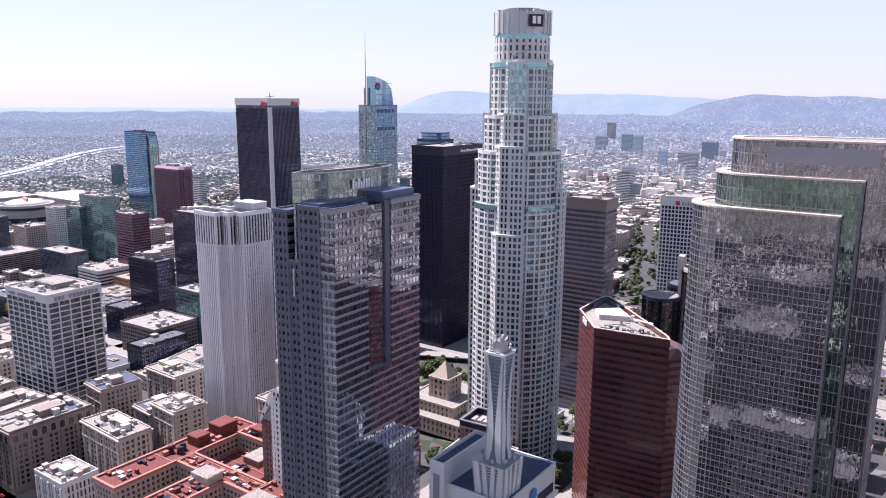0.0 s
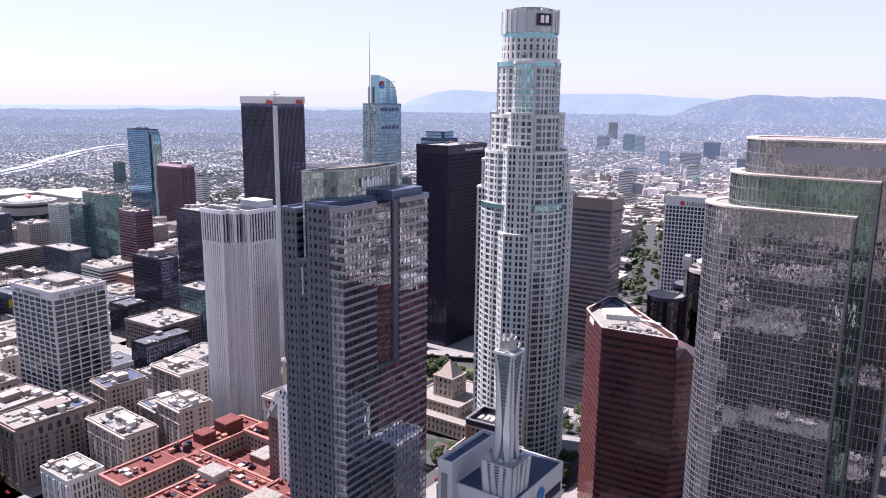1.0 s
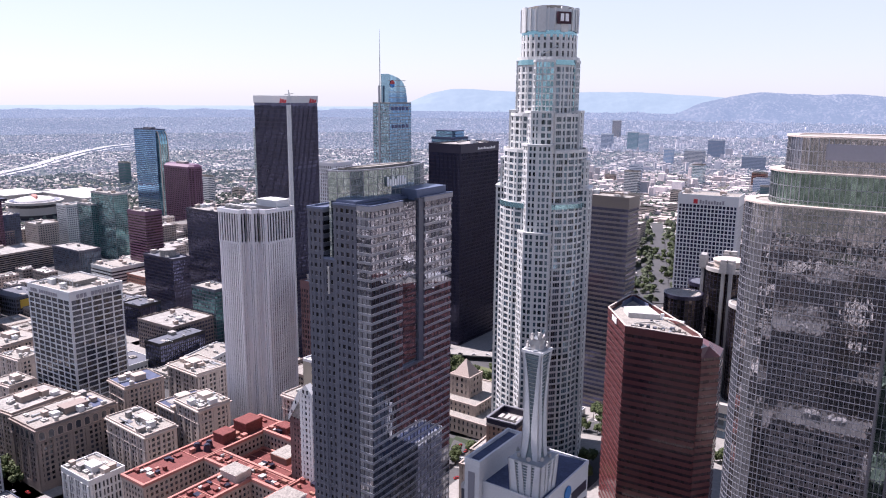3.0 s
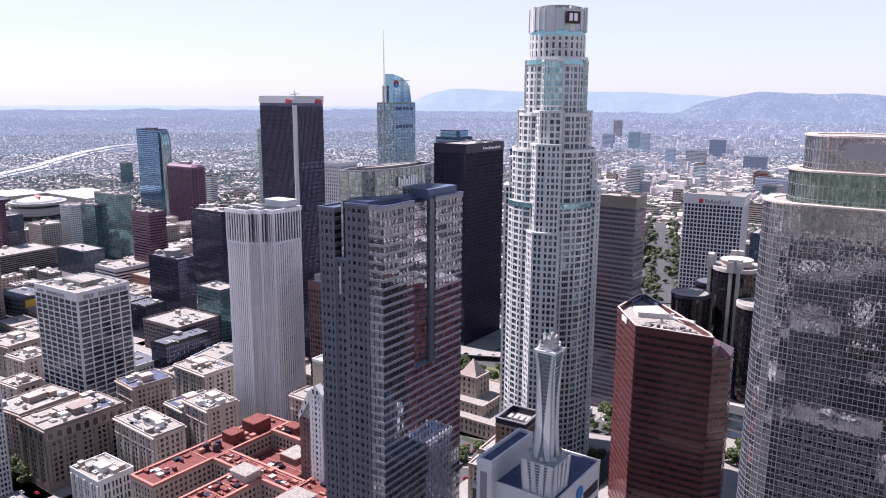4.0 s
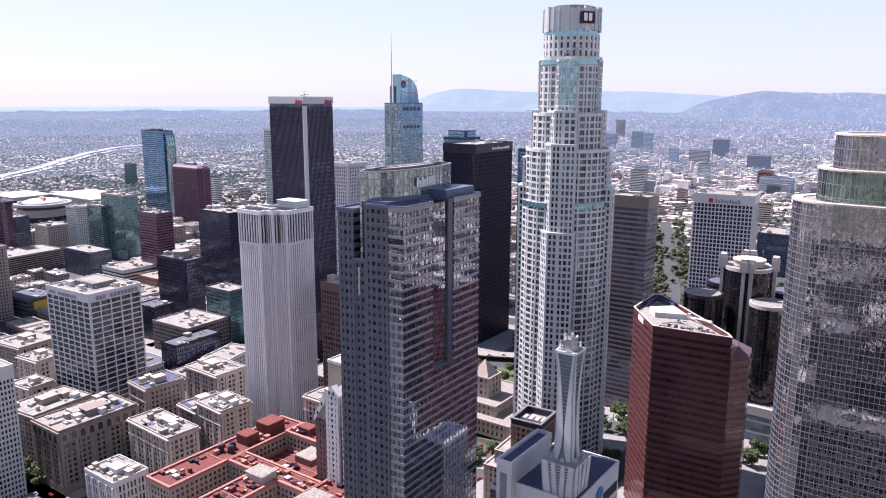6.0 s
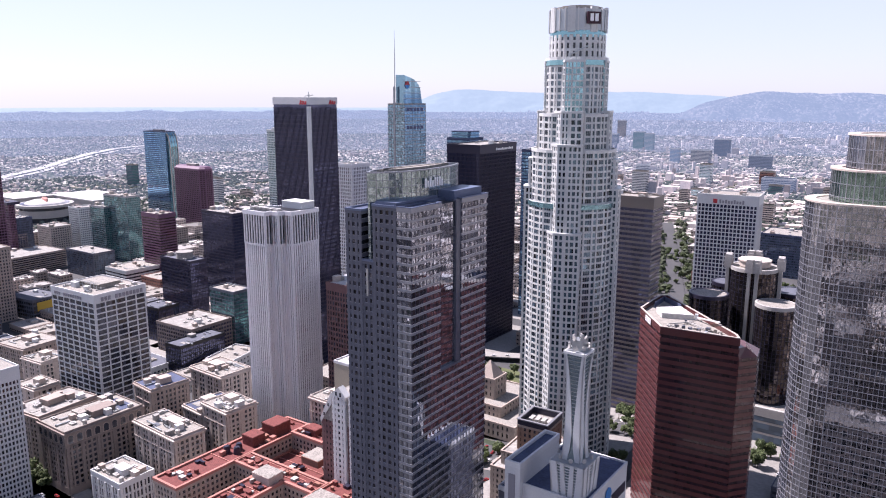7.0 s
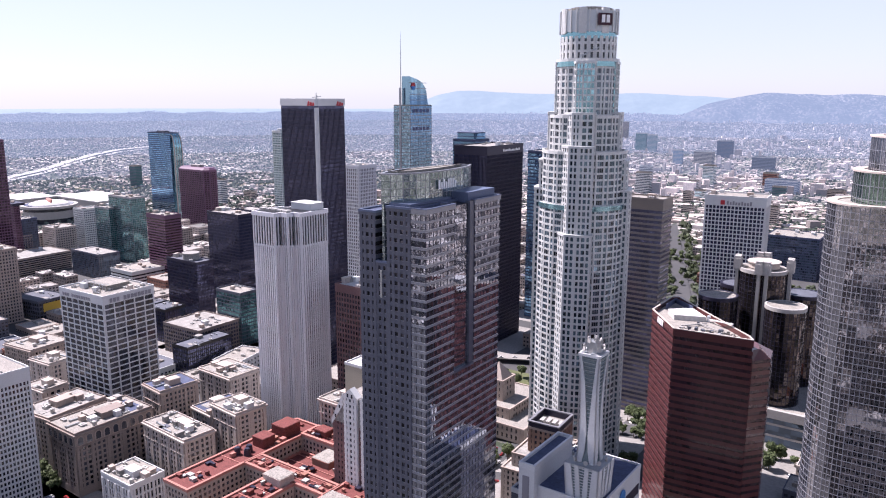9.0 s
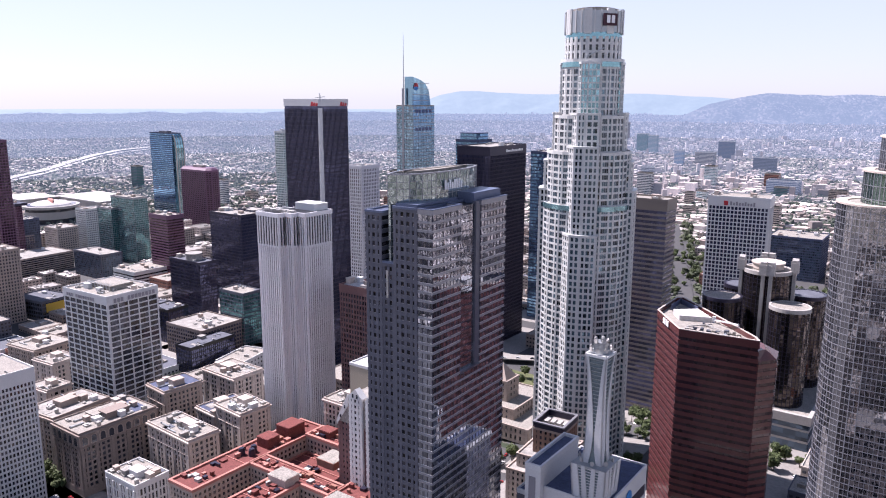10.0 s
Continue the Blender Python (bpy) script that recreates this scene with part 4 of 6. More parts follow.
    for k in range(12):
        q, p = 2 * math.pi * k / 12, 2 * math.pi * (k + 1) / 12
        a, b = (1.5 * math.cos(q), 1.5 * math.sin(q)), (1.5 * math.cos(p), 1.5 * math.sin(p))
        dish.quad((a[0], -0.9, a[1]), (b[0], -0.9, b[1]), (b[0] * 0.9, 0, b[1] * 0.9), (a[0] * 0.9, 0, a[1] * 0.9))
        dish.quad((a[0], -0.9, a[1]), (0, -0.75, 0), (b[0], -0.9, b[1]))
        dish.quad((a[0] * 0.9, 0, a[1] * 0.9), (b[0] * 0.9, 0, b[1] * 0.9), (b[0] * 0.3, 1.3, b[1] * 0.3 - 0.6), (a[0] * 0.3, 1.3, a[1] * 0.3 - 0.6))
    dish_mesh = mesh_of("dish_aerial", dish, M["unit"])
    for z, r, n, off in ((17.9, 7.4, 8, 0.2), (69.0, 4.5, 8, 0.1), (72.6, 2.7, 5, 0.5)):
        for k in range(n):
            q = off + 2 * math.pi * k / n
            part("dish_aerial", dish_mesh, None, A, at=Matrix.Translation((r * math.cos(q), r * math.sin(q), z)) @ Matrix.Rotation(q + math.pi / 2, 4, "Z") @ Matrix.Rotation(-0.15, 4, "X") @ Matrix.Diagonal((0.72, 0.55, 0.72, 1)))


# ---------------------------------------------------------------- old stone blocks by the square
def stone_block(x, y, rot, wl, wr, h, wall, label, fh=3.6, bay=3.4, seed=1, clutter=10, rf="roof_white", cornice=True, z0=0.0, gl="dark"):
    T = thing("stone_building", x, y, z0, rot, label, "office building")
    poly = rect(-wl, 0, 0, wr)
    panes(T, poly, 5, h - 3, fh, bay, G[gl], seed=seed)
    bands(T, poly, 5, h - 3, fh, 1.35, 0.32, M[wall])
    piers(T, poly, 5, h - 3, bay, bay * 0.42, 0.45, M[wall])
    piers(T, poly, 5, h - 2.9, bay * 3, bay * 0.6, 0.75, M[wall], "pilaster")
    part("base", MB().ring(poly, -0.3, 0.55, 0, 5.4), M[wall], T)
    part("frieze", MB().ring(poly, -0.3, 0.45, h - 3, h - 0.62), M[wall], T)
    if cornice:
        part("cornice", MB().ring(poly, 0.3, 1.5, h - 1.5, h - 0.5), M[wall], T)
        part("string_course", MB().ring(poly, 0.2, 0.9, h - 3 - 2 * fh, h - 2.5 - 2 * fh), M[wall], T)
    roof(T, offset(poly, 0.4), h, M[rf], 0.9, M[wall], seed=seed, clutter=clutter)
    rnd = random.Random(seed * 7)
    w, d = wl * 0.3, wr * 0.3
    px, py = -wl * rnd.uniform(0.35, 0.65), wr * rnd.uniform(0.4, 0.65)
    part("penthouse", MB().box(px - w / 2, py - d / 2, h, px + w / 2, py + d / 2, h + 4).box(px - w / 2 - 0.2, py - d / 2 - 0.2, h + 4, px + w / 2 + 0.2, py + d / 2 + 0.2, h + 4.4), M[wall], T)
    part("roof_tank", MB().prism(round_poly(px + w, py - d, 1.4, 1.4, 14), h, h + 3).prism(round_poly(px + w, py - d, 1.5, 1.5, 14), h + 3, h + 3.6, round_poly(px + w, py - d, 0.3, 0.3, 14)), M["unit"], T)
    return T


def old_hotel():
    """Brick hotel of one spine and three wings, with red roofs inside pale copings."""
    T = thing("old_hotel", -376, 212, 0, 0, "old brick hotel with red roofs, pale copings and light wells", "hotel")
    H = 38
    wings = (("wing_west", rect(-21, 0, 0, 104), H), ("spine", rect(0.6, 88, 66, 103), H + 1), ("bar", rect(0.6, 41, 66, 54), H), ("wing_mid", rect(24, 0, 43, 40.4), H),
             ("wing_east", rect(66.6, 4, 88, 103), H), ("well_west", rect(0.6, 3, 23.4, 40.4), 14), ("well_back", rect(0.6, 54.6, 66, 87.4), 27), ("well_east", rect(43.6, 3, 66, 40.4), 22))
    rnd = random.Random(5)
    for name, poly, h in wings:
        panes(T, poly, 0, h - 2.5, 3.6, 3.2, G["dark"], seed=len(name))
        bands(T, poly, 0, h - 2.5, 3.6, 1.5, 0.3, M["beige"])
        piers(T, poly, 0, h - 2.5, 3.2, 1.5, 0.36, M["beige"])
        part("frieze", MB().ring(poly, -0.3, 0.5, h - 2.5, h - 0.61), M["beige"], T)
        part("roof_deck", MB().prism(offset(poly, -0.3), h - 0.6, h), M["membrane_white" if name == "well_east" else "roof_red"], T, "pale patched roof" if name == "well_east" else "red roof")
        part("coping", MB().ring(poly, -0.9, 0.7, h - 0.6, h + 1.1), M["coping_pink"], T)
        x0, y0, x1, y1 = poly[0][0], poly[0][1], poly[2][0], poly[2][1]
        for k in range(26):
            w, d, hh = rnd.uniform(1.2, 4.2), rnd.uniform(1.2, 4.2), rnd.uniform(0.6, 2.4)
            x, y = rnd.uniform(x0 + 3, x1 - 3), rnd.uniform(y0 + 3, y1 - 3)
            part("roof_unit", MB().box(x - w / 2, y - d / 2, h, x + w / 2, y + d / 2, h + hh).box(x - w / 2 - .1, y - d / 2 - .1, h + hh, x + w / 2 + .1, y + d / 2 + .1, h + hh + .2), M[rnd.choice(["roof_red", "roof_red", "unit", "brick", "coping_pink", "bronze_metal"])], T)
        for k in range(4):
            y = y0 + (y1 - y0) * (k + 0.5) / 4
            part("roof_rib", MB().box(x0 + 1.2, y - 0.25, h, x1 - 1.2, y + 0.25, h + 0.5), M["coping_pink"], T)
    for x0, y0, x1, y1, h, m in ((-17, 78, -5, 92, 7, "roof_red"), (-15, 60, -5, 70, 6, "roof_red"), (27, 32, 41, 43, 5, "cream"), (34, 64, 48, 78, 4, "brick"), (8, 92, 18, 100, 5, "roof_red"), (70, 20, 85, 44, 3, "white_paint"), (52, 90, 62, 100, 5, "brick")):
        part("penthouse", MB().box(x0, y0, H, x1, y1, H + h).box(x0 - .3, y0 - .3, H + h, x1 + .3, y1 + .3, H + h + .5), M[m], T)
        part("penthouse_roof", MB().box(x0, y0, H + h + .5, x1, y1, H + h + .7), M["roof_white" if m != "roof_red" else "roof_red"], T)
    for x, y in ((-13, 46), (-7, 49), (-10, 53)):
        part("cooling_tower", MB().prism(round_poly(x, y, 2.3, 2.3, 16), H, H + 4, round_poly(x, y, 1.9, 1.9, 16)).prism(round_poly(x, y, 1.5, 1.5, 16), H + 4, H + 4.6), M["bronze_metal"], T)


def deco_block():
    T = thing("stone_building", -220, 360, 6, 4, "stepped pale stone office block with a brick crown", "office building")
    for poly, z0, z1, m, bay in ((rect(-30, -14, 4, 34), 0, 30, "cream", 3.0), (rect(-26, -8, 2, 28), 30, 38, "cream", 3.0), (rect(-19, 0, 0, 22), 38, 53.5, "tan_brick", 3.2)):
        panes(T, poly, z0, z1 - 1, 3.8, bay, G["dark"], seed=int(z1))
        bands(T, poly, z0, z1 - 1, 3.8, 1.5, 0.3, M[m])
        piers(T, poly, z0, z1 - 1, bay, 1.7, 0.5, M[m])
        part("terrace", MB().prism(offset(poly, 0.1), z1 - 1, z1 - 0.4), M["roof_grey"], T)
        part("parapet", MB().ring(poly, -0.4, 0.6, z1 - 1, z1 + 0.4), M["beige"], T)
    part("crown_wall", MB().ring(rect(-19, 0, 0, 22), -0.5, 0.4, 53.5, 57), M["dark_metal"], T, "dark open crown frame")
    part("crown_rail", MB().ring(rect(-19, 0, 0, 22), -0.7, 0.8, 57, 57.7), M["mullion"], T)
    for k in range(4):
        part("roof_unit", MB().box(-16 + 4 * k, 8, 53.1, -13.5 + 4 * k, 14, 55.6), M["unit"], T)


def library():
    T = thing("library", -325, 465, 4, 0, "pale stone library with a pyramid-topped tower", "library")
    for x0, y0, x1, y1, h in ((-40, -30, 40, 40, 12), (-22, -20, 22, 30, 20), (-9, -9, 9, 9, 36)):
        poly = rect(x0, y0, x1, y1)
        panes(T, poly, 0, h - 1, 5, 4.0, G["dark"], seed=h)
        bands(T, poly, 0, h - 1, 5, 2.2, 0.4, M["beige"])
        piers(T, poly, 0, h - 1, 4.0, 2.4, 0.5, M["beige"])
        part("parapet", MB().ring(poly, -0.4, 0.7, h - 1, h + 0.6), M["beige"], T)
        part("roof_deck", MB().prism(offset(poly, -0.3), h - 1, h - 0.3), M["roof_white"], T)
    part("pyramid", MB().prism(rect(-8, -8, 8, 8), 36, 48, rect(-0.2, -0.2, 0.2, 0.2)), M["beige"], T)


def gabled_tower():
    T = thing("apartment_tower", -320, 273, 2, 0, "plum brick tower with white gabled bays of small windows", "apartment building")
    B, W = M["plum_brick"], M["white_paint"]
    body = rect(0, 0, 38, 17)
    panes(T, body, 0, 72, 3.4, 2.6, G["dark"], seed=3)
    bands(T, body, 0, 72, 3.4, 1.9, 0.3, B)
    piers(T, body, 0, 72, 2.6, 1.5, 0.34, B)
    # shoulders: the roof climbs from both ends to the middle, with a white edge
    hip = MB()
    line = [(-0.4, 72), (8.6, 89), (29.4, 89), (38.4, 72)]
    for y in (-0.4, 17.4):
        q = [(x, y, z) for x, z in line]
        hip.quad(*(q if y < 0 else reversed(q)))
    for (x0, za), (x1, zb) in zip(line, line[1:]):
        hip.quad((x0, -0.4, za), (x1, -0.4, zb), (x1, 17.4, zb), (x0, 17.4, za))
    part("hipped_top", hip, M["roof_grey"], T, "grey hipped roof")
    for (x0, za), (x1, zb) in ((line[0], line[1]), (line[3], line[2])):
        part("gable_edge", MB().prism([(x0, za - 2.4), (x1, zb - 6), (x1, zb + 1.2), (x0, za + 0.8)], 0, 0.7), W, T, "white sloped parapet", at=pose(0, -0.45, 0, 90, 0, 0))
        for k in (0.35, 0.72):
            px, pz = x0 + (x1 - x0) * k, za + (zb - za) * k - 2.4
            part("gable_window", MB().box(px - 0.5, -1.25, pz - 1.0, px + 0.5, -1.1, pz + 1.0), G["dark"], T)
    for x0 in (10.0, 22.5):
        bay = rect(x0, -1.4, x0 + 9.4, 3)
        panes(T, bay, 0, 88.4, 3.4, 3.1, G["dark"], seed=int(x0), name="bay_glazing")
        bands(T, bay, 0, 88.4, 3.4, 1.6, 0.3, W, "bay_spandrel")
        piers(T, bay, 0, 88.4, 3.1, 1.7, 0.34, W, "bay_pier", only=(0, 1, 3))
        part("bay_gable", MB().prism([(x0 - 0.4, 88.4), (x0 + 9.8, 88.4), (x0 + 9.8, 89.6), (x0 + 4.7, 94.5), (x0 - 0.4, 89.6)], -2.6, 1.75), W, T, "white pointed gable", at=pose(0, 0, 0, 90, 0, 0))
        for dx in (3.1, 6.2):
            part("gable_window", MB().box(x0 + dx - 0.55, -1.95, 89.2, x0 + dx + 0.55, -1.7, 91.4), G["dark"], T)
    b = thing("beige_tower", -300, 291, 2, 0, "plain drab beige service tower with a white roof", "office building")
    part("wall", MB().box(-27, 0, 0, 4, 18, 99), M["drab"], b)
    part("parapet", MB().ring(rect(-27, 0, 4, 18), -0.4, 0.15, 98.5, 100.2), M["white_paint"], b)
    part("roof_deck", MB().box(-26.6, 0.4, 99, 3.6, 17.6, 99.4), M["membrane_white"], b)


def arena():
    T = thing("arena", -1600, 777, 0, 0, "round arena with a pale domed roof and red stripe", "arena")
    T.matrix_basis = pose(-1611, 770, 0) @ Matrix.Diagonal((0.77, 0.77, 1.25, 1))
    part("wall", MB().prism(round_poly(0, 0, 62, 62, 40), 0, 24), G["dark"], T)
    part("ring_canopy", MB().ring(round_poly(0, 0, 62, 62, 40), -4, 9, 25, 29), M["concrete"], T)
    part("upper_wall", MB().ring(round_poly(0, 0, 62, 62, 40), -2, 3, 8, 20), M["concrete"], T)
    for k in range(40):
        a, b = 2 * math.pi * (k + 0.06) / 40, 2 * math.pi * (k + 0.94) / 40
        mb = MB().prism([(48 * math.cos(a), 48 * math.sin(a)), (61 * math.cos(a), 61 * math.sin(a)), (61 * math.cos(b), 61 * math.sin(b)), (48 * math.cos(b), 48 * math.sin(b))], 27, 29.6)
        part("roof_panel", mb, M["roof_blue" if k % 40 in range(14, 32) else "mullion"], T)
    dome = MB()
    for k in range(5):
        r0, r1 = 52 * math.cos(k / 5 * 1.5), 52 * math.cos((k + 1) / 5 * 1.5)
        dome.prism(round_poly(0, 0, r0, r0, 40), 28 + 8 * math.sin(k / 5 * 1.5), 28 + 8 * math.sin((k + 1) / 5 * 1.5), round_poly(0, 0, r1, r1, 40), caps=k == 4)
    part("dome", dome, M["membrane_white"], T)
    lens = [(-46, 0), (-30, -7), (0, -11), (30, -7), (46, 0), (30, 7), (0, 11), (-30, 7)]
    part("roof_lens", MB().prism(lens, 30, 37.5, [(x * 0.72, y * 0.6) for x, y in lens]), M["coping_pink"], T, "pale pink lens-shaped roof", at=pose(0, 0, 0, 0, 0, -20))
    for x, y, w, d in ((-1900, 860, 120, 90), (-1760, 960, 190, 110)):
        h = thing("exhibition_hall", x, y, 0, 0, "low white exhibition hall with a flat roof", "hall")
        part("wall", MB().box(-w / 2, -d / 2, 0, w / 2, d / 2, 20), M["concrete"], h)
        part("roof_deck", MB().box(-w / 2 - 1, -d / 2 - 1, 20, w / 2 + 1, d / 2 + 1, 22), M["membrane_white"], h)


def maroon_tower():
    T = thing("office_tower", -1208, 863, 0, 0, "maroon granite office tower with cut corners and a hipped top", "skyscraper")
    w, d, c, H = 90, 30, 8, 122
    poly = [(-w + c, 0), (-c, 0), (0, c), (0, d - c), (-c, d), (-w + c, d), (-w, d - c), (-w, c)]
    panes(T, poly, 0, H - 4, 3.9, 2.6, G["wine"], seed=41)
    bands(T, poly, 0, H - 4, 3.9, 1.7, 0.3, M["purple_granite"], joined=True)
    piers(T, poly, 0, H - 4, 5.2, 1.3, 0.6, M["purple_granite"], joined=True)
    part("top_wall", MB().ring(poly, -0.3, 0.7, H - 4, H), M["purple_granite"], T)
    part("hipped_roof", MB().prism(offset(poly, 0.4), H, H + 4, offset(poly, -4)), M["purple_granite"], T)
    part("penthouse", MB().box(-58, 10, H + 4, -32, 20, H + 8), M["roof_grey"], T)


def blue_hotel():
    T = thing("hotel_tower", -1362, 901, 0, 0, "slender blue glass hotel tower with a rounded pale end", "hotel")
    body = rect(-80, 0, -6, 22)
    panes(T, body, 44, 184, 4.0, 5.0, G["deep"], seed=51)
    bands(T, body, 44, 184, 4.0, 1.4, 0.2, M["roof_blue"], joined=True)
    part("top_wall", MB().ring(body, -0.3, 0.4, 184, 186), M["roof_blue"], T)
    part("roof_deck", MB().prism(offset(body, -0.3), 183, 184.6), M["roof_grey"], T)
    part("roof_unit", MB().box(-56, 6, 184.6, -30, 17, 189), M["roof_dark"], T)
    foot = rect(-80, -1, -4, 24)
    panes(T, foot, 0, 44, 4.0, 5.0, G["sky"], seed=52, name="foot_glazing")
    bands(T, foot, 0, 44, 4.0, 0.8, 0.2, M["mullion"], joined=True)
    # the end bay leans over in a curve at its top
    prof = [(0, 0)] + [(0, 150)] + [(-9 * (1 - math.cos(q)), 150 + 32 * math.sin(q)) for q in [math.pi / 2 * k / 8 for k in range(1, 9)]]
    end = MB()
    for (x0, z0), (x1, z1) in zip(prof, prof[1:]):
        end.quad((x0 + 3, 3, z0), (x0 + 3, 20, z0), (x1 + 3, 20, z1), (x1 + 3, 3, z1))
        end.quad((-6, 3, z0), (x0 + 3, 3, z0), (x1 + 3, 3, z1), (-6, 3, z1))
        end.quad((x0 + 3, 20, z0), (-6, 20, z0), (-6, 20, z1), (x1 + 3, 20, z1))
    part("end_glazing", end, G["aqua"], T, "pale curved glass end")
    frame_ = MB()
    for y in (2.6, 8, 15, 20.6):
        for (x0, z0), (x1, z1) in zip(prof, prof[1:]):
            frame_.beam((x0 + 3.2, y, z0), (x1 + 3.2, y, z1), 1.6 if y in (2.6, 20.6) else 0.6)
    part("end_frame", frame_, M["cream"], T, "pale upright ribs")
    for k in range(34):
        part("transom", MB().box(2.9, 3, 6 + 4.2 * k, 3.3, 20, 6.7 + 4.2 * k), M["mullion"], T)


crown_tower()
gas_tower()
ribbed_tower()
black_tower()
sail_tower()
red_tower()
curved_tower()
bonaventure()
exchange()
cn = plain("office_tower", -432, 612, 0, 39, 71, 208, 3.9, 1.6, 1.2, 0.35, 0.12, 0.4, "bronze_metal", "black", "roof_grey", "dark bronze office tower with fine upright mullions", category="skyscraper", top=8, seed=3)
plain("office_tower", -226, 536, 0, 42, 21, 180, 3.9, 6.0, 1.65, 0.0, 0.5, 0.1, "band_beige", "black", "roof_white", "beige tower with bold bands and dark ribbon windows", category="skyscraper", top=8, pane=1.6)
bars(cn, 12, 34, 2.6, pose(0.9, 46, 202.5, 0, 0, 90), M["sign_white"], tall=(0, 4, 9, 11))
ub = plain("office_tower", -198, 746, 6, 56, 37, 161, 4.0, 3.4, 1.0, 0.9, 0.5, 0.7, "white_paint", "black", "roof_white", "white gridded office tower on the hillside", category="skyscraper", top=9)
bars(ub, 9, 24, 3.8, pose(-24, -1.0, 153.5), M["sign_grey"], tall=(0, 2, 5, 8))
part("logo", MB().box(-41.5, -1.3, 153.2, -37.5, -0.95, 157.5), M["sign_red"], ub, "small red sign shape")
ow = plain("office_tower", -558, 275, 3, 56, 44, 108, 4.25, 8.4, 0.95, 0.95, 0.4, 0.5, "white_paint", "dark", "roof_white", "white gridded office block with lettering along its top", top=6, clutter=30, seed=11, pane=2.4)
bars(ow, 3, 9, 3.2, pose(0.85, 9, 103.2, 0, 0, 90), M["sign_grey"])
bars(ow, 8, 25, 3.2, pose(0.85, 29, 103.2, 0, 0, 90), M["sign_grey"])
bars(ow, 3, 9, 2.6, pose(-47, -0.85, 103.5), M["sign_grey"])
bars(ow, 8, 25, 2.6, pose(-27, -0.85, 103.5), M["sign_grey"])
part("penthouse", MB().box(-42, 14, 108, -16, 34, 111.5).box(-42.3, 13.7, 111.5, -15.7, 34.3, 112), M["roof_white"], ow)
for k in range(9):
    part("screen_frame", MB().beam((-44 + 3.7 * k, 12, 108), (-44 + 3.7 * k, 12, 113.5), 0.3).beam((-44 + 3.7 * k, 12, 113.3), (-44 + 3.7 * k, 16, 113.3), 0.25), M["steel"], ow)
part("screen_rail", MB().beam((-44.5, 12, 113.3), (-14, 12, 113.3), 0.3).beam((-44.5, 12, 110.8), (-14, 12, 110.8), 0.2), M["steel"], ow)
plain("office_tower", -375, 362, 0, 26, 20, 124, 3.8, 2.6, 1.4, 0.9, 0.35, 0.45, "plum_brick", "dark", "membrane_white", "plum brown gridded office tower with a white roof", top=5, category="skyscraper")
sb = plain("office_tower", -530, 742, 0, 33, 30, 206, 3.9, 2.0, 1.2, 0.2, 0.2, 0.2, "roof_blue", "deep", "roof_grey", "blue-green glass tower with a stepped top", category="skyscraper", clutter=2)
upper = [(-28, 3), (-5, 3), (-2, 6), (-2, 24), (-5, 27), (-28, 27), (-31, 24), (-31, 6)]
panes(sb, upper, 206, 214, 4.0, 2.0, G["deep"], seed=71, name="upper_glazing")
bands(sb, upper, 206, 214, 4.0, 0.9, 0.2, M["blue_coping"], "upper_band")
part("upper_roof", MB().prism(offset(upper, 0.3), 214, 215.2), M["roof_blue"], sb)
plain("office_tower", -770, 577, 0, 60, 30, 113, 3.9, 1.8, 1.2, 0.25, 0.1, 0.2, "dark_metal", "black", "roof_grey", "black glass office block", clutter=8)
dk = plain("office_tower", -725, 480, 0, 54, 22, 76, 3.9, 2.0, 1.3, 0.3, 0.1, 0.25, "dark_metal", "black", "roof_dark", "dark office block with a round penthouse", clutter=4)
part("penthouse", MB().prism(round_poly(-24, 11, 9, 9, 20), 76, 83).prism(round_poly(-24, 11, 9.6, 9.6, 20), 83, 84), M["roof_grey"], dk)
plain("office_tower", -946, 593, 0, 42, 26, 94, 3.9, 3.0, 1.9, 0.0, 0.4, 0.1, "purple_granite", "wine", "roof_white", "maroon banded office block", top=5)
plain("apartment_tower", -1094, 636, 0, 62, 24, 103, 3.4, 3.0, 0.5, 0.3, 0.2, 0.2, "mullion", "teal", "roof_white", "teal glass apartment tower", category="apartment building")
plain("apartment_tower", -1141, 626, 0, 40, 24, 84, 3.4, 3.0, 0.5, 0.3, 0.2, 0.2, "mullion", "teal", "roof_grey", "lower teal glass apartment tower", category="apartment building")
maroon_tower()
blue_hotel()
gs = stone_block(-485, 207, 0, 32, 55, 44, "beige_dark", "grand dark stone office block with a bracketed cornice", seed=2, clutter=26)
arch = [(1.7 * math.cos(math.pi * k / 10), 1.0 + 1.7 * math.sin(math.pi * k / 10)) for k in range(11)] + [(-1.7, -2.6), (1.7, -2.6)]
rim = [(2.3 * math.cos(math.pi * k / 10), 1.0 + 2.3 * math.sin(math.pi * k / 10)) for k in range(11)] + [(-2.3, -3.0), (2.3, -3.0)]
pale, dark = mesh_of("arch_surround", MB().prism(rim, -0.2, 0.15), M["beige"]), mesh_of("arched_window", MB().prism(arch, -0.2, 0.3), G["dark"])
part("arcade_wall", MB().ring(rect(-32, 0, 0, 55), -0.3, 0.8, 35.4, 42.4), M["beige_dark"], gs)
for n, ln, turn in ((9, 55, 90), (5, 32, 0)):
    for k in range(n):
        d = (k + 0.5) * ln / n
        at = pose(0.85, d, 38.6, 90, 0, 90) if turn else pose(-d, -0.85, 38.6, 90, 0, 0)
        part("arch_surround", pale, None, gs, at=at)
        part("arched_window", dark, None, gs, at=at)
part("roof_patch", MB().box(-26, 30, 44.05, -4, 52, 44.2), M["roof_blue"], gs, "blue-grey roof patch")
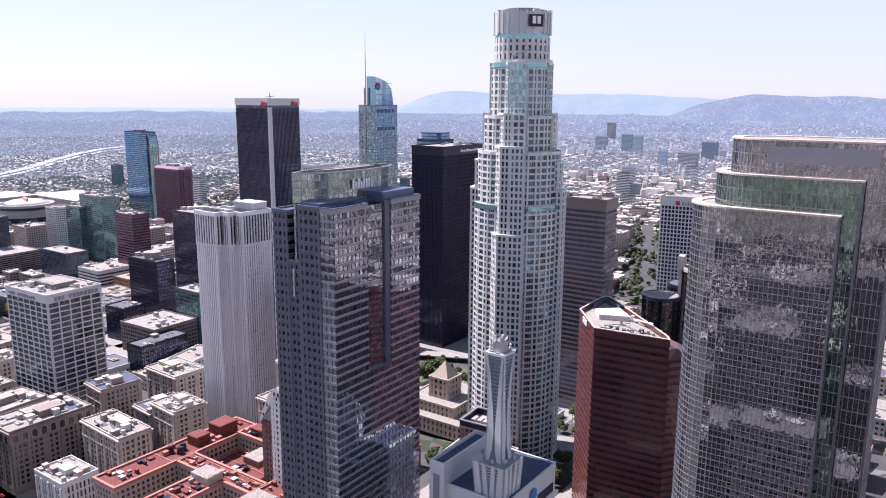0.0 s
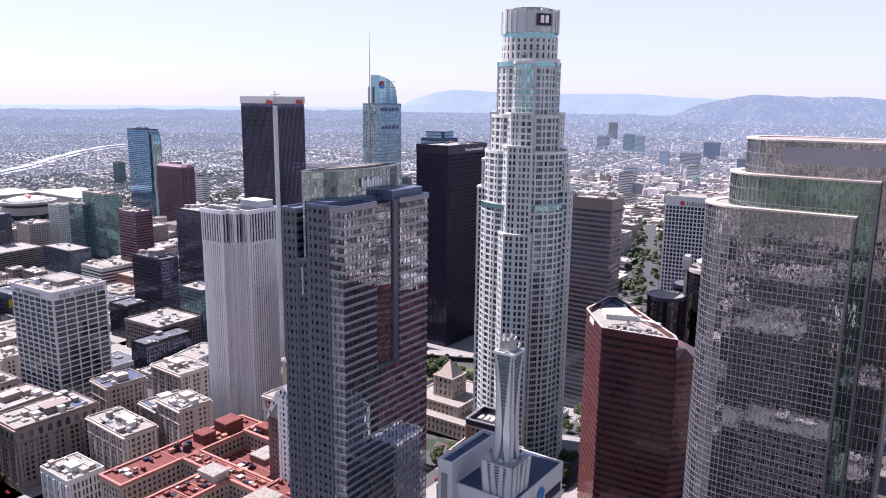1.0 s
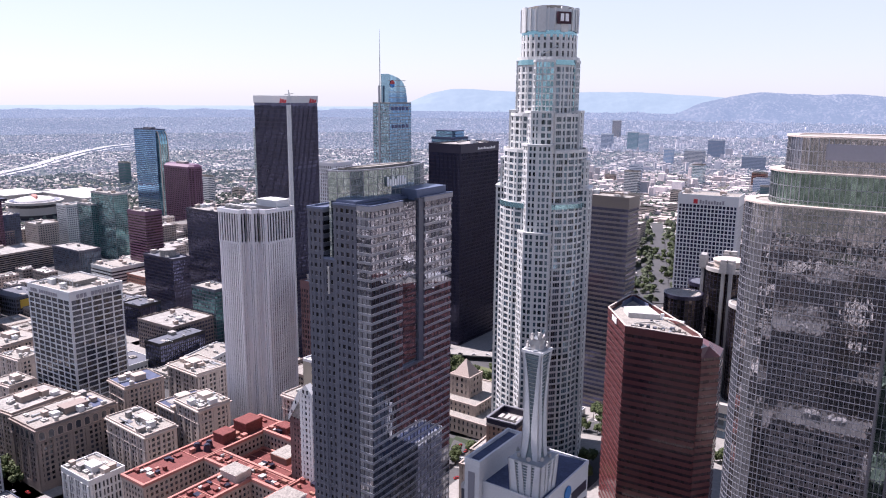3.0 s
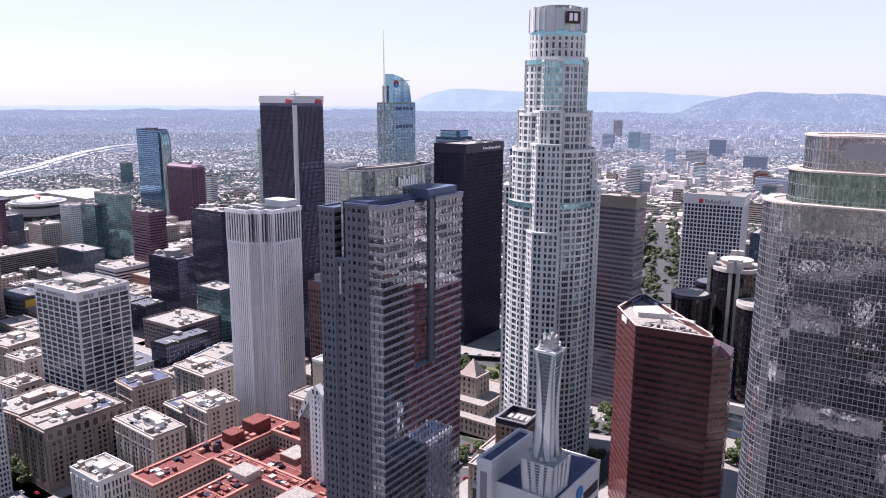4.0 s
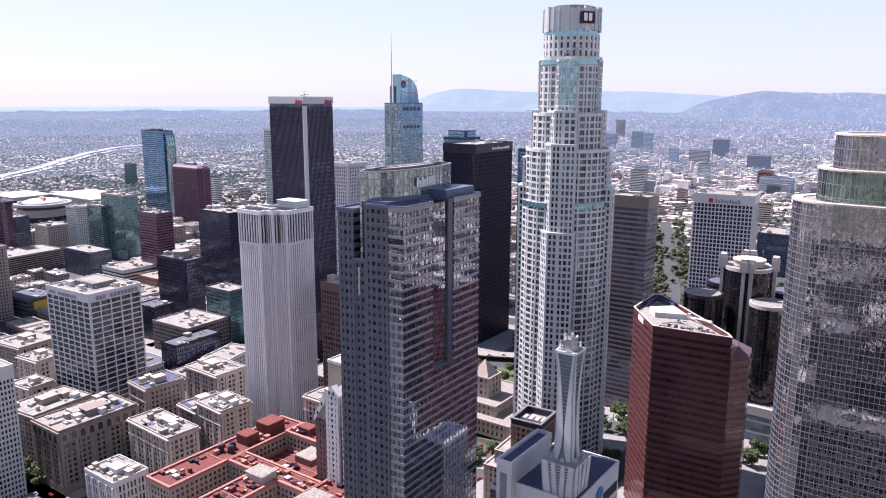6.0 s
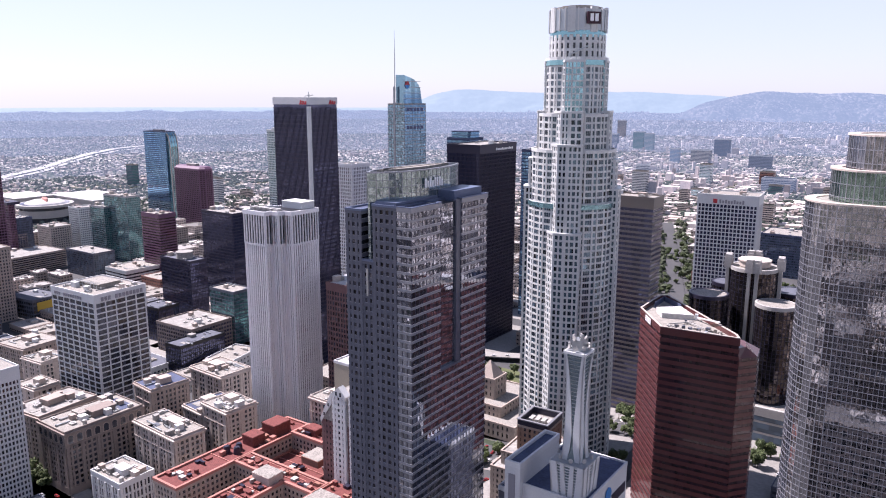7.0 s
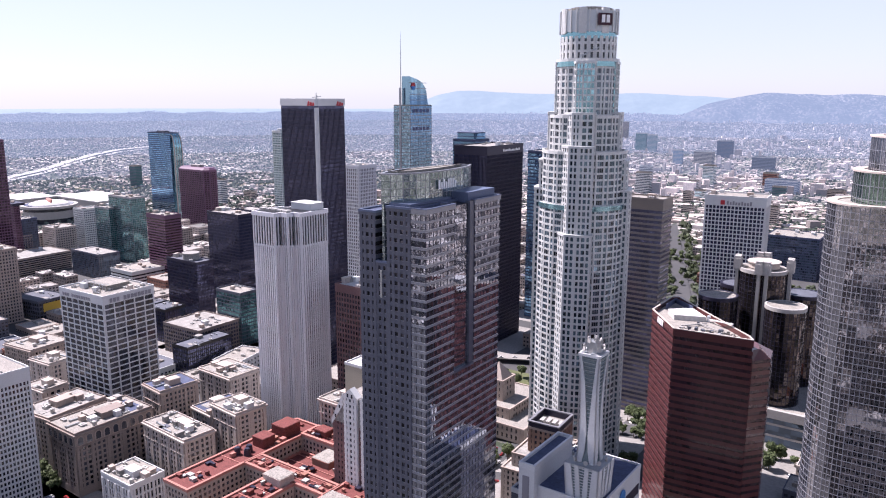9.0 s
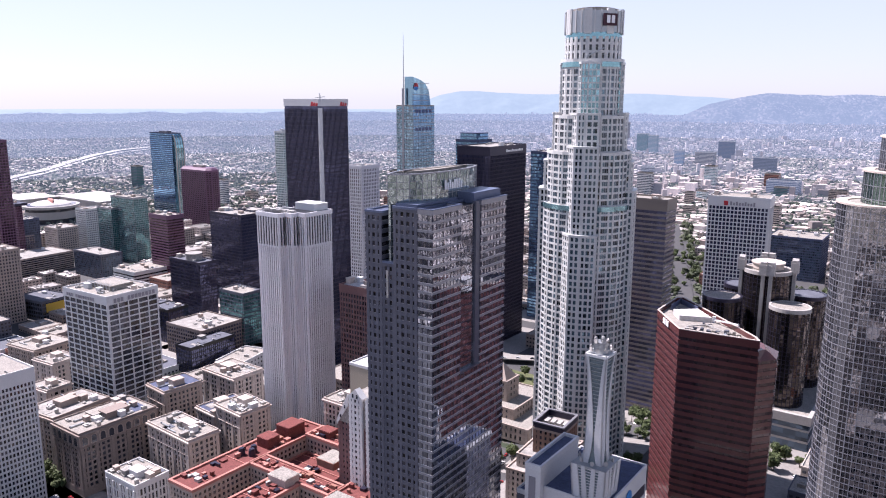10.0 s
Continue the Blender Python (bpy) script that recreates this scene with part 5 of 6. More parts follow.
part("penthouse", MB().box(-24, 18, 44, -14, 38, 47).box(-24.3, 17.7, 47, -13.7, 38.3, 47.4), M["roof_white"], gs)
stone_block(-426, 246, -3, 47, 22, 41, "cream", "cream stone office block with a crowded pale roof", seed=3, clutter=24)
stone_block(-429, 209, 0, 31, 23, 25, "white_paint", "low white block with tall fluted bays", seed=4, clutter=20, fh=6, bay=2.6, cornice=False)
stone_block(-423, 285, -5, 28, 24, 46, "cream", "cream office block with a pale roof", seed=5, clutter=16)
stone_block(-452, 286, -5, 22, 30, 38, "cream", "lower cream block with a blue-grey roof", seed=15, clutter=6, rf="roof_blue")
stone_block(-488, 332, -2, 39, 28, 42, "cream", "cream stone block with a balustraded roof", seed=6, clutter=18)
stone_block(-490, 273, -6, 24, 29, 50, "beige", "tan stone block with a blue-grey roof", seed=7, clutter=10, rf="roof_blue")
old_hotel()
deco_block()
library()
gabled_tower()
arena()
wt = plain("office_tower", -502, 140, 0, 40, 51, 90, 3.6, 2.2, 1.3, 0.8, 0.4, 0.55, "white_paint", "dark", "roof_white", "white office tower with small square windows", top=8, seed=9)
mid = dict(clutter=7, parapet=0.9)
plain("parking_block", -1142, 478, 4, 60, 85, 26, 3.2, 6, 1.3, 0, 0.4, 0.1, "beige", "dark", "roof_grey", "long beige parking block with open decks", top=1.5, category="parking garage", clutter=3)
plain("apartment_block", -1035, 543, 0, 72, 32, 36, 3.2, 3.4, 0.8, 0.9, 0.3, 0.4, "grey_granite", "blue", "roof_grey", "dark glass apartment block with a flat roof", seed=12, category="apartment building")
plain("office_block", -954, 542, 0, 50, 54, 22, 4.5, 4, 2.2, 0, 0.4, 0.1, "white_stone", "dark", "roof_white", "low white banded office block", top=4, seed=13, clutter=12)
plain("office_block", -1220, 579, 0, 40, 34, 50, 3.6, 3.6, 1.6, 1.6, 0.3, 0.36, "cream", "dark", "roof_grey", "cream stone block with small windows", seed=14)
plain("office_block", -1241, 639, 0, 30, 34, 72, 3.6, 3.4, 1.4, 1.2, 0.3, 0.36, "white_stone", "blue", "roof_grey", "pale grey slab with small windows", seed=15)
pt = plain("office_tower", -1236, 527, 0, 16, 9, 94, 3.9, 2.4, 1.4, 0.6, 0.2, 0.3, "purple_granite", "wine", "roof_dark", "dark purple office tower", seed=16, category="skyscraper")
part("overhang", MB().box(-24, -5, 92, 8, 14, 96), M["dark_metal"], pt, "dark overhanging cap")
y1 = plain("office_block", -904, 392, 8, 53, 40, 22, 5, 4, 1.8, 0.6, 0.2, 0.3, "roof_dark", "dark", "roof_dark", "low dark block with a yellow strip of wall", seed=17)
part("wall_panel", MB().box(0.5, 5, 9, 0.9, 32, 19), M["yellow"], y1, "yellow wall panel")
stone_block(-715, 291, 6, 40, 38, 30, "beige", "beige block with a crowded roof", seed=18, clutter=14)
stone_block(-644, 272, 5, 27, 24, 38, "cream", "narrow cream block with balconies", seed=19, clutter=6)
bk = plain("office_block", -713, 429, 4, 30, 26, 36, 4, 3, 0.8, 0.4, 0.2, 0.3, "black", "black", "roof_dark", "black office block with tall openings", seed=20)
for k in range(3):
    part("opening", MB().box(0.35, 3 + 6 * k, 4, 0.7, 7 + 6 * k, 26), M["cream"], bk, "tall pale opening")
plain("office_block", -640, 416, 2, 54, 50, 30, 4, 3.6, 1.6, 0.9, 0.4, 0.5, "beige_dark", "black", "roof_grey", "brown block with a beige parapet", seed=21, clutter=16)
plain("office_block", -615, 385, 2, 22, 52, 26, 4, 2.4, 0.8, 0.3, 0.2, 0.3, "black", "black", "roof_dark", "low black glass block", seed=22, clutter=9)
plain("office_block", -639, 468, 0, 38, 24, 57, 3.9, 2.6, 1.0, 0.3, 0.2, 0.2, "roof_dark", "teal", "roof_white", "dark teal glass office block", seed=23)
plain("office_block", -569, 404, 14, 27, 45, 15, 5, 5, 2.5, 2.6, 0.3, 0.36, "white_paint", "dark", "roof_white", "low white shed-roofed block", seed=24, clutter=5)
plain("office_tower", -206, 1130, 0, 70, 60, 62, 3.8, 2.6, 1.5, 0.3, 0.3, 0.3, "roof_blue", "blue", "roof_white", "long dark blue glass office slab", seed=25, clutter=12)
plain("apartment_tower", -836, 711, 0, 16, 30, 209, 3.4, 3.0, 1.2, 0.5, 0.5, 0.5, "white_stone", "aqua", "roof_white", "slim white apartment tower with rounded balconies", seed=26, category="skyscraper", clutter=2)
plain("office_tower", -559, 564, 0, 22, 28, 186, 3.7, 2.6, 1.3, 1.2, 0.4, 0.5, "rib_white", "dark", "roof_white", "pale gridded office tower", seed=27, category="skyscraper", top=3)
plain("office_tower", -424, 742, 0, 34, 30, 196, 3.9, 1.8, 1.2, 0.2, 0.15, 0.2, "roof_blue", "deep", "roof_grey", "dark blue glass tower with a flat roof", seed=28, category="skyscraper", clutter=3)
plain("apartment_tower", -963, 383.5, 0, 24, 16, 206, 3.4, 3.0, 1.2, 0.6, 0.3, 0.4, "purple_granite", "wine", "roof_grey", "slim maroon and white apartment tower", seed=29, category="skyscraper", clutter=2)
plain("office_tower", -920, 345, 0, 40, 36, 86, 3.8, 3.4, 1.6, 1.6, 0.4, 0.5, "beige", "dark", "roof_grey", "beige round-windowed office tower", seed=30)
plain("office_tower", -1290, 560, 0, 30, 26, 60, 3.8, 3.0, 1.2, 0.6, 0.3, 0.4, "roof_blue", "blue", "roof_grey", "blue-grey glass apartment slab", seed=31)
plain("office_tower", -880, 690, 0, 34, 26, 96, 3.8, 3.0, 1.2, 0.5, 0.3, 0.4, "dark_metal", "wine", "roof_grey", "dark brown office slab", seed=32)
plain("office_tower", -820, 1120, 0, 30, 26, 100, 3.8, 3.0, 1.4, 0.5, 0.3, 0.4, "grey_granite", "blue", "roof_grey", "plain grey stone office slab", seed=33)


stone_block(-532, 214, 6, 32, 44, 40, "beige", "tan stone block with a brown pitched hut on its roof", seed=41, clutter=14, rf="roof_grey")
stone_block(-600, 244, 5, 24, 20, 34, "cream", "small pink-cream block with few windows", seed=42, clutter=5, bay=5)
stone_block(-358, 322, 0, 22, 18, 56, "cream", "small old cream block with an iron sign frame on its roof", seed=44, clutter=5)
stone_block(-664, 320, 4, 26, 24, 30, "cream", "cream block behind the white tower", seed=43, clutter=9)


# ---------------------------------------------------------------- the rest of the city
# ground already built on: x, y, reach
TOWERS = [          # the tall buildings of the middle
    (-242, 428, 45), (-252, 285, 66), (-436, 357, 40), (-549, 491, 42), (-626, 743, 45), (-130, 385, 60), (-35, 240, 62), (-159, 577, 85),
    (-170, 285, 60), (-452, 648, 58), (-247, 546, 40), (-226, 766, 52), (-586, 298, 52), (-388, 372, 30), (-550, 757, 40), (-796, 592, 45),
    (-741, 499, 45), (-958, 613, 40), (-1125, 648, 55), (-1161, 638, 40), (-1244, 878, 58)]
SOUTH = [          # the old blocks and the southern towers
    (-1394, 920, 55), (-500, 234, 48), (-450, 257, 42), (-445, 220, 30), (-440, 297, 40), (-508, 346, 36), (-502, 287, 30), (-340, 255, 90),
    (-232, 370, 40), (-325, 465, 62), (-295, 284, 30), (-1600, 777, 95), (-1900, 860, 100), (-1760, 960, 130), (-522, 165, 45), (-1172, 520, 66),
    (-1066, 559, 48), (-979, 569, 50), (-1240, 596, 40), (-1244, 664, 36), (-1243, 548, 36)]
LOW = [          # the lower blocks, park and plaza
    (-930, 412, 46), (-735, 310, 40), (-657, 284, 28), (-728, 442, 30), (-667, 441, 50), (-626, 411, 36), (-658, 480, 34), (-582, 427, 36),
    (-241, 1160, 60), (-844, 726, 28), (-570, 578, 30), (-441, 757, 36), (-970, 394, 24), (-940, 363, 36), (-380, 560, 70), (-160, 480, 62),
    (-540, 240, 30), (-610, 255, 20), (-676, 332, 24)]
AVENUE = [(-318 - 0.37 * d, 900 + d) for d in range(0, 620, 40)]          # the tree-lined motorway that runs away from the hill
VERGE = [(-165, 945, 46), (-190, 1050, 40), (-120, 870, 40), (-230, 900, 30)]
TAKEN = TOWERS + SOUTH + LOW + [(x, y, 34) for x, y in AVENUE] + VERGE


def free(x, y, r):
    return all((x - a) ** 2 + (y - b) ** 2 > (0.82 * c + r) ** 2 for a, b, c in TAKEN)


def in_view(x, y, spread=0.78):
    d = -0.576 * x + 0.817 * y
    s = 0.817 * x + 0.576 * y
    return d > 350 and abs(s) < spread * d


def low_rise(k, w, d, h, wall, gl, rf):
    T = thing("low_rise_building", 0, 0, -80, 0, {"cream": "low cream stucco building", "beige": "low tan stucco building", "white_paint": "low white painted building", "brick": "low brick building",
              "concrete": "low concrete building", "beige_dark": "low brown stone building", "grey_granite": "low grey office building"}[wall] + " with a flat crowded roof", "building", "low city buildings")
    rnd = random.Random(k + 50)
    poly = rect(-w / 2, -d / 2, w / 2, d / 2)
    part("wall", MB().prism(poly, 0, h), M[wall], T)
    win = MB()
    n = max(1, int(h / 3.7))
    for a, ln, u, nrm in edges(poly):
        nb = max(1, int(ln / 3.6))
        for i in range(nb):
            p = a + u * ((i + 0.22) * ln / nb) + nrm * 0.06
            q = a + u * ((i + 0.78) * ln / nb) + nrm * 0.06
            for f in range(n):
                z = 1.2 + f * (h - 1) / n
                win.quad((p.x, p.y, z), (q.x, q.y, z), (q.x, q.y, z + 1.8), (p.x, p.y, z + 1.8))
    part("glazing", win, G[gl], T, kind="stuff")
    part("parapet", MB().ring(poly, -0.4, 0.15, h - 0.5, h + 0.9), M[wall], T)
    part("roof_deck", MB().prism(offset(poly, -0.3), h, h + 0.15), M[rf], T)
    for j in range(3):
        x, y, a, b, c = rnd.uniform(-w * 0.35, w * 0.35), rnd.uniform(-d * 0.35, d * 0.35), rnd.uniform(1, 4), rnd.uniform(1, 4), rnd.uniform(0.8, 3)
        part("roof_unit", MB().box(x - a, y - b, h + 0.15, x + a, y + b, h + c).box(x - a * 0.5, y - b * 0.5, h + c, x + a * 0.3, y + b * 0.3, h + c + 0.6), M["unit" if j % 2 else "roof_white"], T)
    return T


rnd = random.Random(77)
walls = ["cream", "beige", "white_paint", "brick", "concrete", "beige_dark", "grey_granite"]
kinds = [low_rise(k, rnd.uniform(20, 46), rnd.uniform(18, 40), rnd.choice([7, 9, 11, 14, 18, 24]), walls[k % 7], "dark", rnd.choice(["roof_white", "roof_white", "roof_grey", "roof_dark"])) for k in range(14)]
spots, used = [], set()
for i in range(-44, 8):
    for j in range(4, 44):
        x, y = i * 38 + (i // 3) * 16, j * 36 + (j // 3) * 16
        x, y = x + rnd.uniform(-3, 3), y + rnd.uniform(-3, 3)
        r = math.hypot(x, y)
        if in_view(x, y) and 430 < r < 1500 and free(x, y, 15):
            spots.append((r, x, y))
spots.sort()
for r, x, y in spots[:200]:
    k = rnd.randrange(14)
    m = pose(x, y, ground_z(x, y) - 0.3, 0, 0, rnd.choice([0, 90, 180, 270]))
    if k in used:
        copy_thing(kinds[k], m)
    else:
        kinds[k].matrix_basis = m
        used.add(k)
for k in range(14):
    if k not in used:
        kinds[k].matrix_basis = pose(spots[-1 - k][1], spots[-1 - k][2], 0)


def low_blocks(name, cells, seed, heights, roofing, facing=True):
    """The rest of the low city: walls, windows, and roofs inside their parapets, each joined into one piece."""
    wall, glazing, decks, plant = MB(), MB(), MB(), MB()
    rr = random.Random(seed)
    for x, y in cells:
        z, w, d, h = ground_z(x, y) - 0.5, rr.uniform(18, 40), rr.uniform(16, 36), rr.choice(heights) * rr.uniform(0.85, 1.15)
        poly = rect(x - w / 2, y - d / 2, x + w / 2, y + d / 2)
        wall.prism(poly, z, z + h, caps=False)
        wall.ring(poly, -0.5, 0.1, z + h - 0.5, z + h + 1)
        decks.prism(offset(poly, -0.4), z + h - 0.2, z + h)
        for a, ln, u, nrm in edges(poly):
            if facing and (nrm.x < -0.5 or nrm.y > 0.5):
                continue
            nb, n = max(1, int(ln / 4)), max(1, int(h / 3.8))
            for i in range(nb):
                p, q = a + u * ((i + 0.2) * ln / nb) + nrm * 0.06, a + u * ((i + 0.8) * ln / nb) + nrm * 0.06
                for f in range(n):
                    zz = z + 1.3 + f * (h - 1) / n
                    glazing.quad((p.x, p.y, zz), (q.x, q.y, zz), (q.x, q.y, zz + 1.9), (p.x, p.y, zz + 1.9))
        for _ in range(rr.randrange(3, 8)):
            a, b, c = rr.uniform(0.7, 3), rr.uniform(0.7, 3), rr.uniform(0.8, 3)
            px, py = x + rr.uniform(-0.38, 0.38) * w, y + rr.uniform(-0.38, 0.38) * d
            plant.box(px - a, py - b, z + h, px + a, py + b, z + h + c)
    for nm, mb, m, lb in (("walls", wall, LOW_WALL, "walls of low tan and grey city blocks"), ("windows", glazing, G["dark"], "dark windows of low city blocks"),
                          ("roofs", decks, roofing, "pale and grey flat roofs of low city blocks"), ("plant", plant, LOW_PLANT, "roof plant of low city blocks")):
        tagged(new(name + "_" + nm, mesh_of(name + "_" + nm, mb, m)), lb, "buildings", kind="stuff")


LOW_WALL = mat("low_walls", (0.44, 0.37, 0.33), 0.85, grain=1, stain=14, vary=0.25, island=0.5, bump=0, tint=(0.32, 0.28, 0.26))
LOW_ROOF = mat("low_roofs", (0.36, 0.335, 0.32), 0.9, grain=1, stain=6, vary=0.35, island=0.7, bump=0)
DARK_ROOF = mat("dark_roofs", (0.12, 0.115, 0.115), 0.9, grain=1, stain=6, vary=0.35, island=0.7, bump=0)
PALE_ROOF = mat("pale_roofs", (0.5, 0.47, 0.44), 0.9, grain=1, stain=6, vary=0.3, island=0.6, bump=0)
LOW_PLANT = mat("low_plant", (0.42, 0.4, 0.38), 0.7, grain=0.6, stain=4, vary=0.25, island=0.5, bump=0)
low_blocks("low_city", [(x, y) for _, x, y in spots[200:520]], 19, [6, 9, 12, 16, 20, 26, 34], LOW_ROOF)


def box_field(name, cells, material, label, category):
    """Many small buildings as one piece."""
    mb = MB()
    for x, y, w, d, h, a in cells:
        z = ground_z(x, y) - 1.5
        c, s = math.cos(a), math.sin(a)
        q = [(x + c * e * w / 2 - s * g * d / 2, y + s * e * w / 2 + c * g * d / 2) for e, g in ((-1, -1), (1, -1), (1, 1), (-1, 1))]
        i = len(mb.v)
        mb.v += [(px, py, z) for px, py in q] + [(px, py, z + h + 1.5) for px, py in q]
        mb.f += [tuple(i + t for t in f) for f in ((4, 5, 6, 7), (0, 1, 5, 4), (1, 2, 6, 5), (2, 3, 7, 6), (3, 0, 4, 7))]
    return tagged(new(name, mesh_of(name, mb, material)), label, category, kind="stuff")


def blob_field(name, spots_, material, label):
    """Many far tree crowns as one piece: lumpy eight-sided clumps."""
    mb = MB()
    rr = random.Random(9)
    for x, y, r in spots_:
        z = ground_z(x, y)
        i = len(mb.v)
        n = 5
        mb.v.append((x + rr.uniform(-0.3, 0.3) * r, y, z + r * rr.uniform(1.3, 2.0)))
        for ring, (k, h) in enumerate(((0.75, 1.2), (1.0, 0.4))):
            for t in range(n):
                q = 2 * math.pi * (t + 0.5 * ring) / n
                e = r * k * rr.uniform(0.65, 1.25)
                mb.v.append((x + e * math.cos(q), y + e * math.sin(q), z + r * h * rr.uniform(0.8, 1.2)))
        for t in range(n):
            u = (t + 1) % n
            mb.f += [(i, i + 1 + t, i + 1 + u), (i + 1 + t, i + 1 + n + t, i + 1 + n + u, i + 1 + u)]
    return tagged(new(name, mesh_of(name, mb, material)), label, "trees", kind="stuff")


# a surface with distance haze painted in: its own glow replaces the air between
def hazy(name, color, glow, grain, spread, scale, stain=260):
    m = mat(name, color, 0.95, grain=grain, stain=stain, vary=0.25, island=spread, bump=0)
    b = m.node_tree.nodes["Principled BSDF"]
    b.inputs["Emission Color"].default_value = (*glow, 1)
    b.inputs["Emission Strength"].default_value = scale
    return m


# mid-rise blocks that stand up out of the plain
rnd = random.Random(21)
slabs = []
for k in range(46):
    f, a = rnd.uniform(1500, 2500), rnd.choice([rnd.uniform(0.12, 0.5), rnd.uniform(0.18, 0.4), rnd.uniform(-0.5, 0.1)])
    x, y = -0.576 * math.cos(a) * f + 0.817 * math.sin(a) * f, 0.817 * math.cos(a) * f + 0.576 * math.sin(a) * f
    w, d, h = rnd.uniform(18, 44), rnd.uniform(16, 30), rnd.choice([16, 20, 26, 32, 40, 62])
    if not free(x, y, 40):
        continue
    col, gl = rnd.choice([("white_stone", "blue"), ("cream", "dark"), ("cream", "dark"), ("beige", "dark"), ("grey_granite", "teal"), ("white_paint", "aqua"), ("brick", "dark")])
    T = thing("mid_rise_block", x, y, ground_z(x, y) - 0.5, 0, {"white_stone": "pale grey office slab", "cream": "cream apartment slab", "beige": "tan office slab", "grey_granite": "grey-green glass office slab", "white_paint": "white office slab", "brick": "red brick slab"}[col] + " standing over low houses", "building", "mid-rise blocks on the plain")
    poly = rect(-w / 2, -d / 2, w / 2, d / 2)
    part("wall", MB().prism(poly, 0, h), G[gl], T)
    bands(T, poly, 0, h, 4.4, 2.2, 0.3, M[col], joined=True)
    part("roof_deck", MB().ring(poly, -0.5, 0.4, h - 2, h + 1).prism(offset(poly, -0.4), h - 1, h), M["roof_white"], T)
    TAKEN.append((x, y, 20))

# glass and wall colours of far slabs, each with weak haze glow painted in
HG = {k: hazy("hazed_far_glass", c, HAZE_GLOW, 5, 0, 0.12) for k, c in (("dark", (0.04, 0.045, 0.055)), ("blue", (0.06, 0.09, 0.14)), ("teal", (0.06, 0.16, 0.17)), ("aqua", (0.12, 0.22, 0.24)), ("sky", (0.12, 0.22, 0.33)))}
HM = {k: hazy("hazed_far_slab", c, HAZE_GLOW, 5, 0, 0.1) for k, c in (("beige", (0.3, 0.25, 0.21)), ("white_stone", (0.36, 0.37, 0.4)), ("mullion", (0.2, 0.26, 0.27)), ("grey_granite", (0.12, 0.13, 0.17)), ("cream", (0.38, 0.34, 0.3)), ("white_paint", (0.45, 0.45, 0.45)))}
for x, y, h, w, col, gl in ((-1405, 3353, 78, 34, "beige", "dark"), (-1292, 2987, 61, 43, "white_stone", "blue"), (-1186, 3009, 73, 42, "mullion", "teal"), (-1138, 2998, 70, 35, "white_stone", "aqua"),
                            (-836, 2965, 66, 52, "grey_granite", "blue"), (-935, 2716, 53, 31, "white_stone", "sky"), (-853, 2763, 48, 62, "cream", "dark"), (-639, 2726, 44, 66, "grey_granite", "dark"),
                            (-470, 2211, 38, 78, "white_stone", "blue"), (-882, 2261, 49, 35, "white_paint", "dark")):
    T = thing("mid_rise_block", x, y, ground_z(x, y) - 0.5, 0, {"beige": "tan office slab", "white_stone": "pale blue-grey office slab", "mullion": "teal glass office slab", "grey_granite": "dark grey glass office slab", "cream": "broad cream apartment slab", "white_paint": "white apartment slab"}[col] + " standing over low houses", "building", "mid-rise blocks on the plain")
    poly = rect(-w * 0.6, -w * 0.3, w * 0.45, w * 0.3)
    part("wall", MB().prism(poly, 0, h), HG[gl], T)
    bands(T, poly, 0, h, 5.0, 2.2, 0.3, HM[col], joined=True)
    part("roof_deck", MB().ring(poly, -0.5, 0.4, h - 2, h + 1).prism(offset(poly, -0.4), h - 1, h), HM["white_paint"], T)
    TAKEN.append((x, y, 30))

# inner and outer reach of each ring, then strength of its painted haze
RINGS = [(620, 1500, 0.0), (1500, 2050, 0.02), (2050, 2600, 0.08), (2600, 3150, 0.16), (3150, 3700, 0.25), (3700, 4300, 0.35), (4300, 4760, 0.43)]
near_spots = [(sx, sy) for _, sx, sy in spots[:520]]
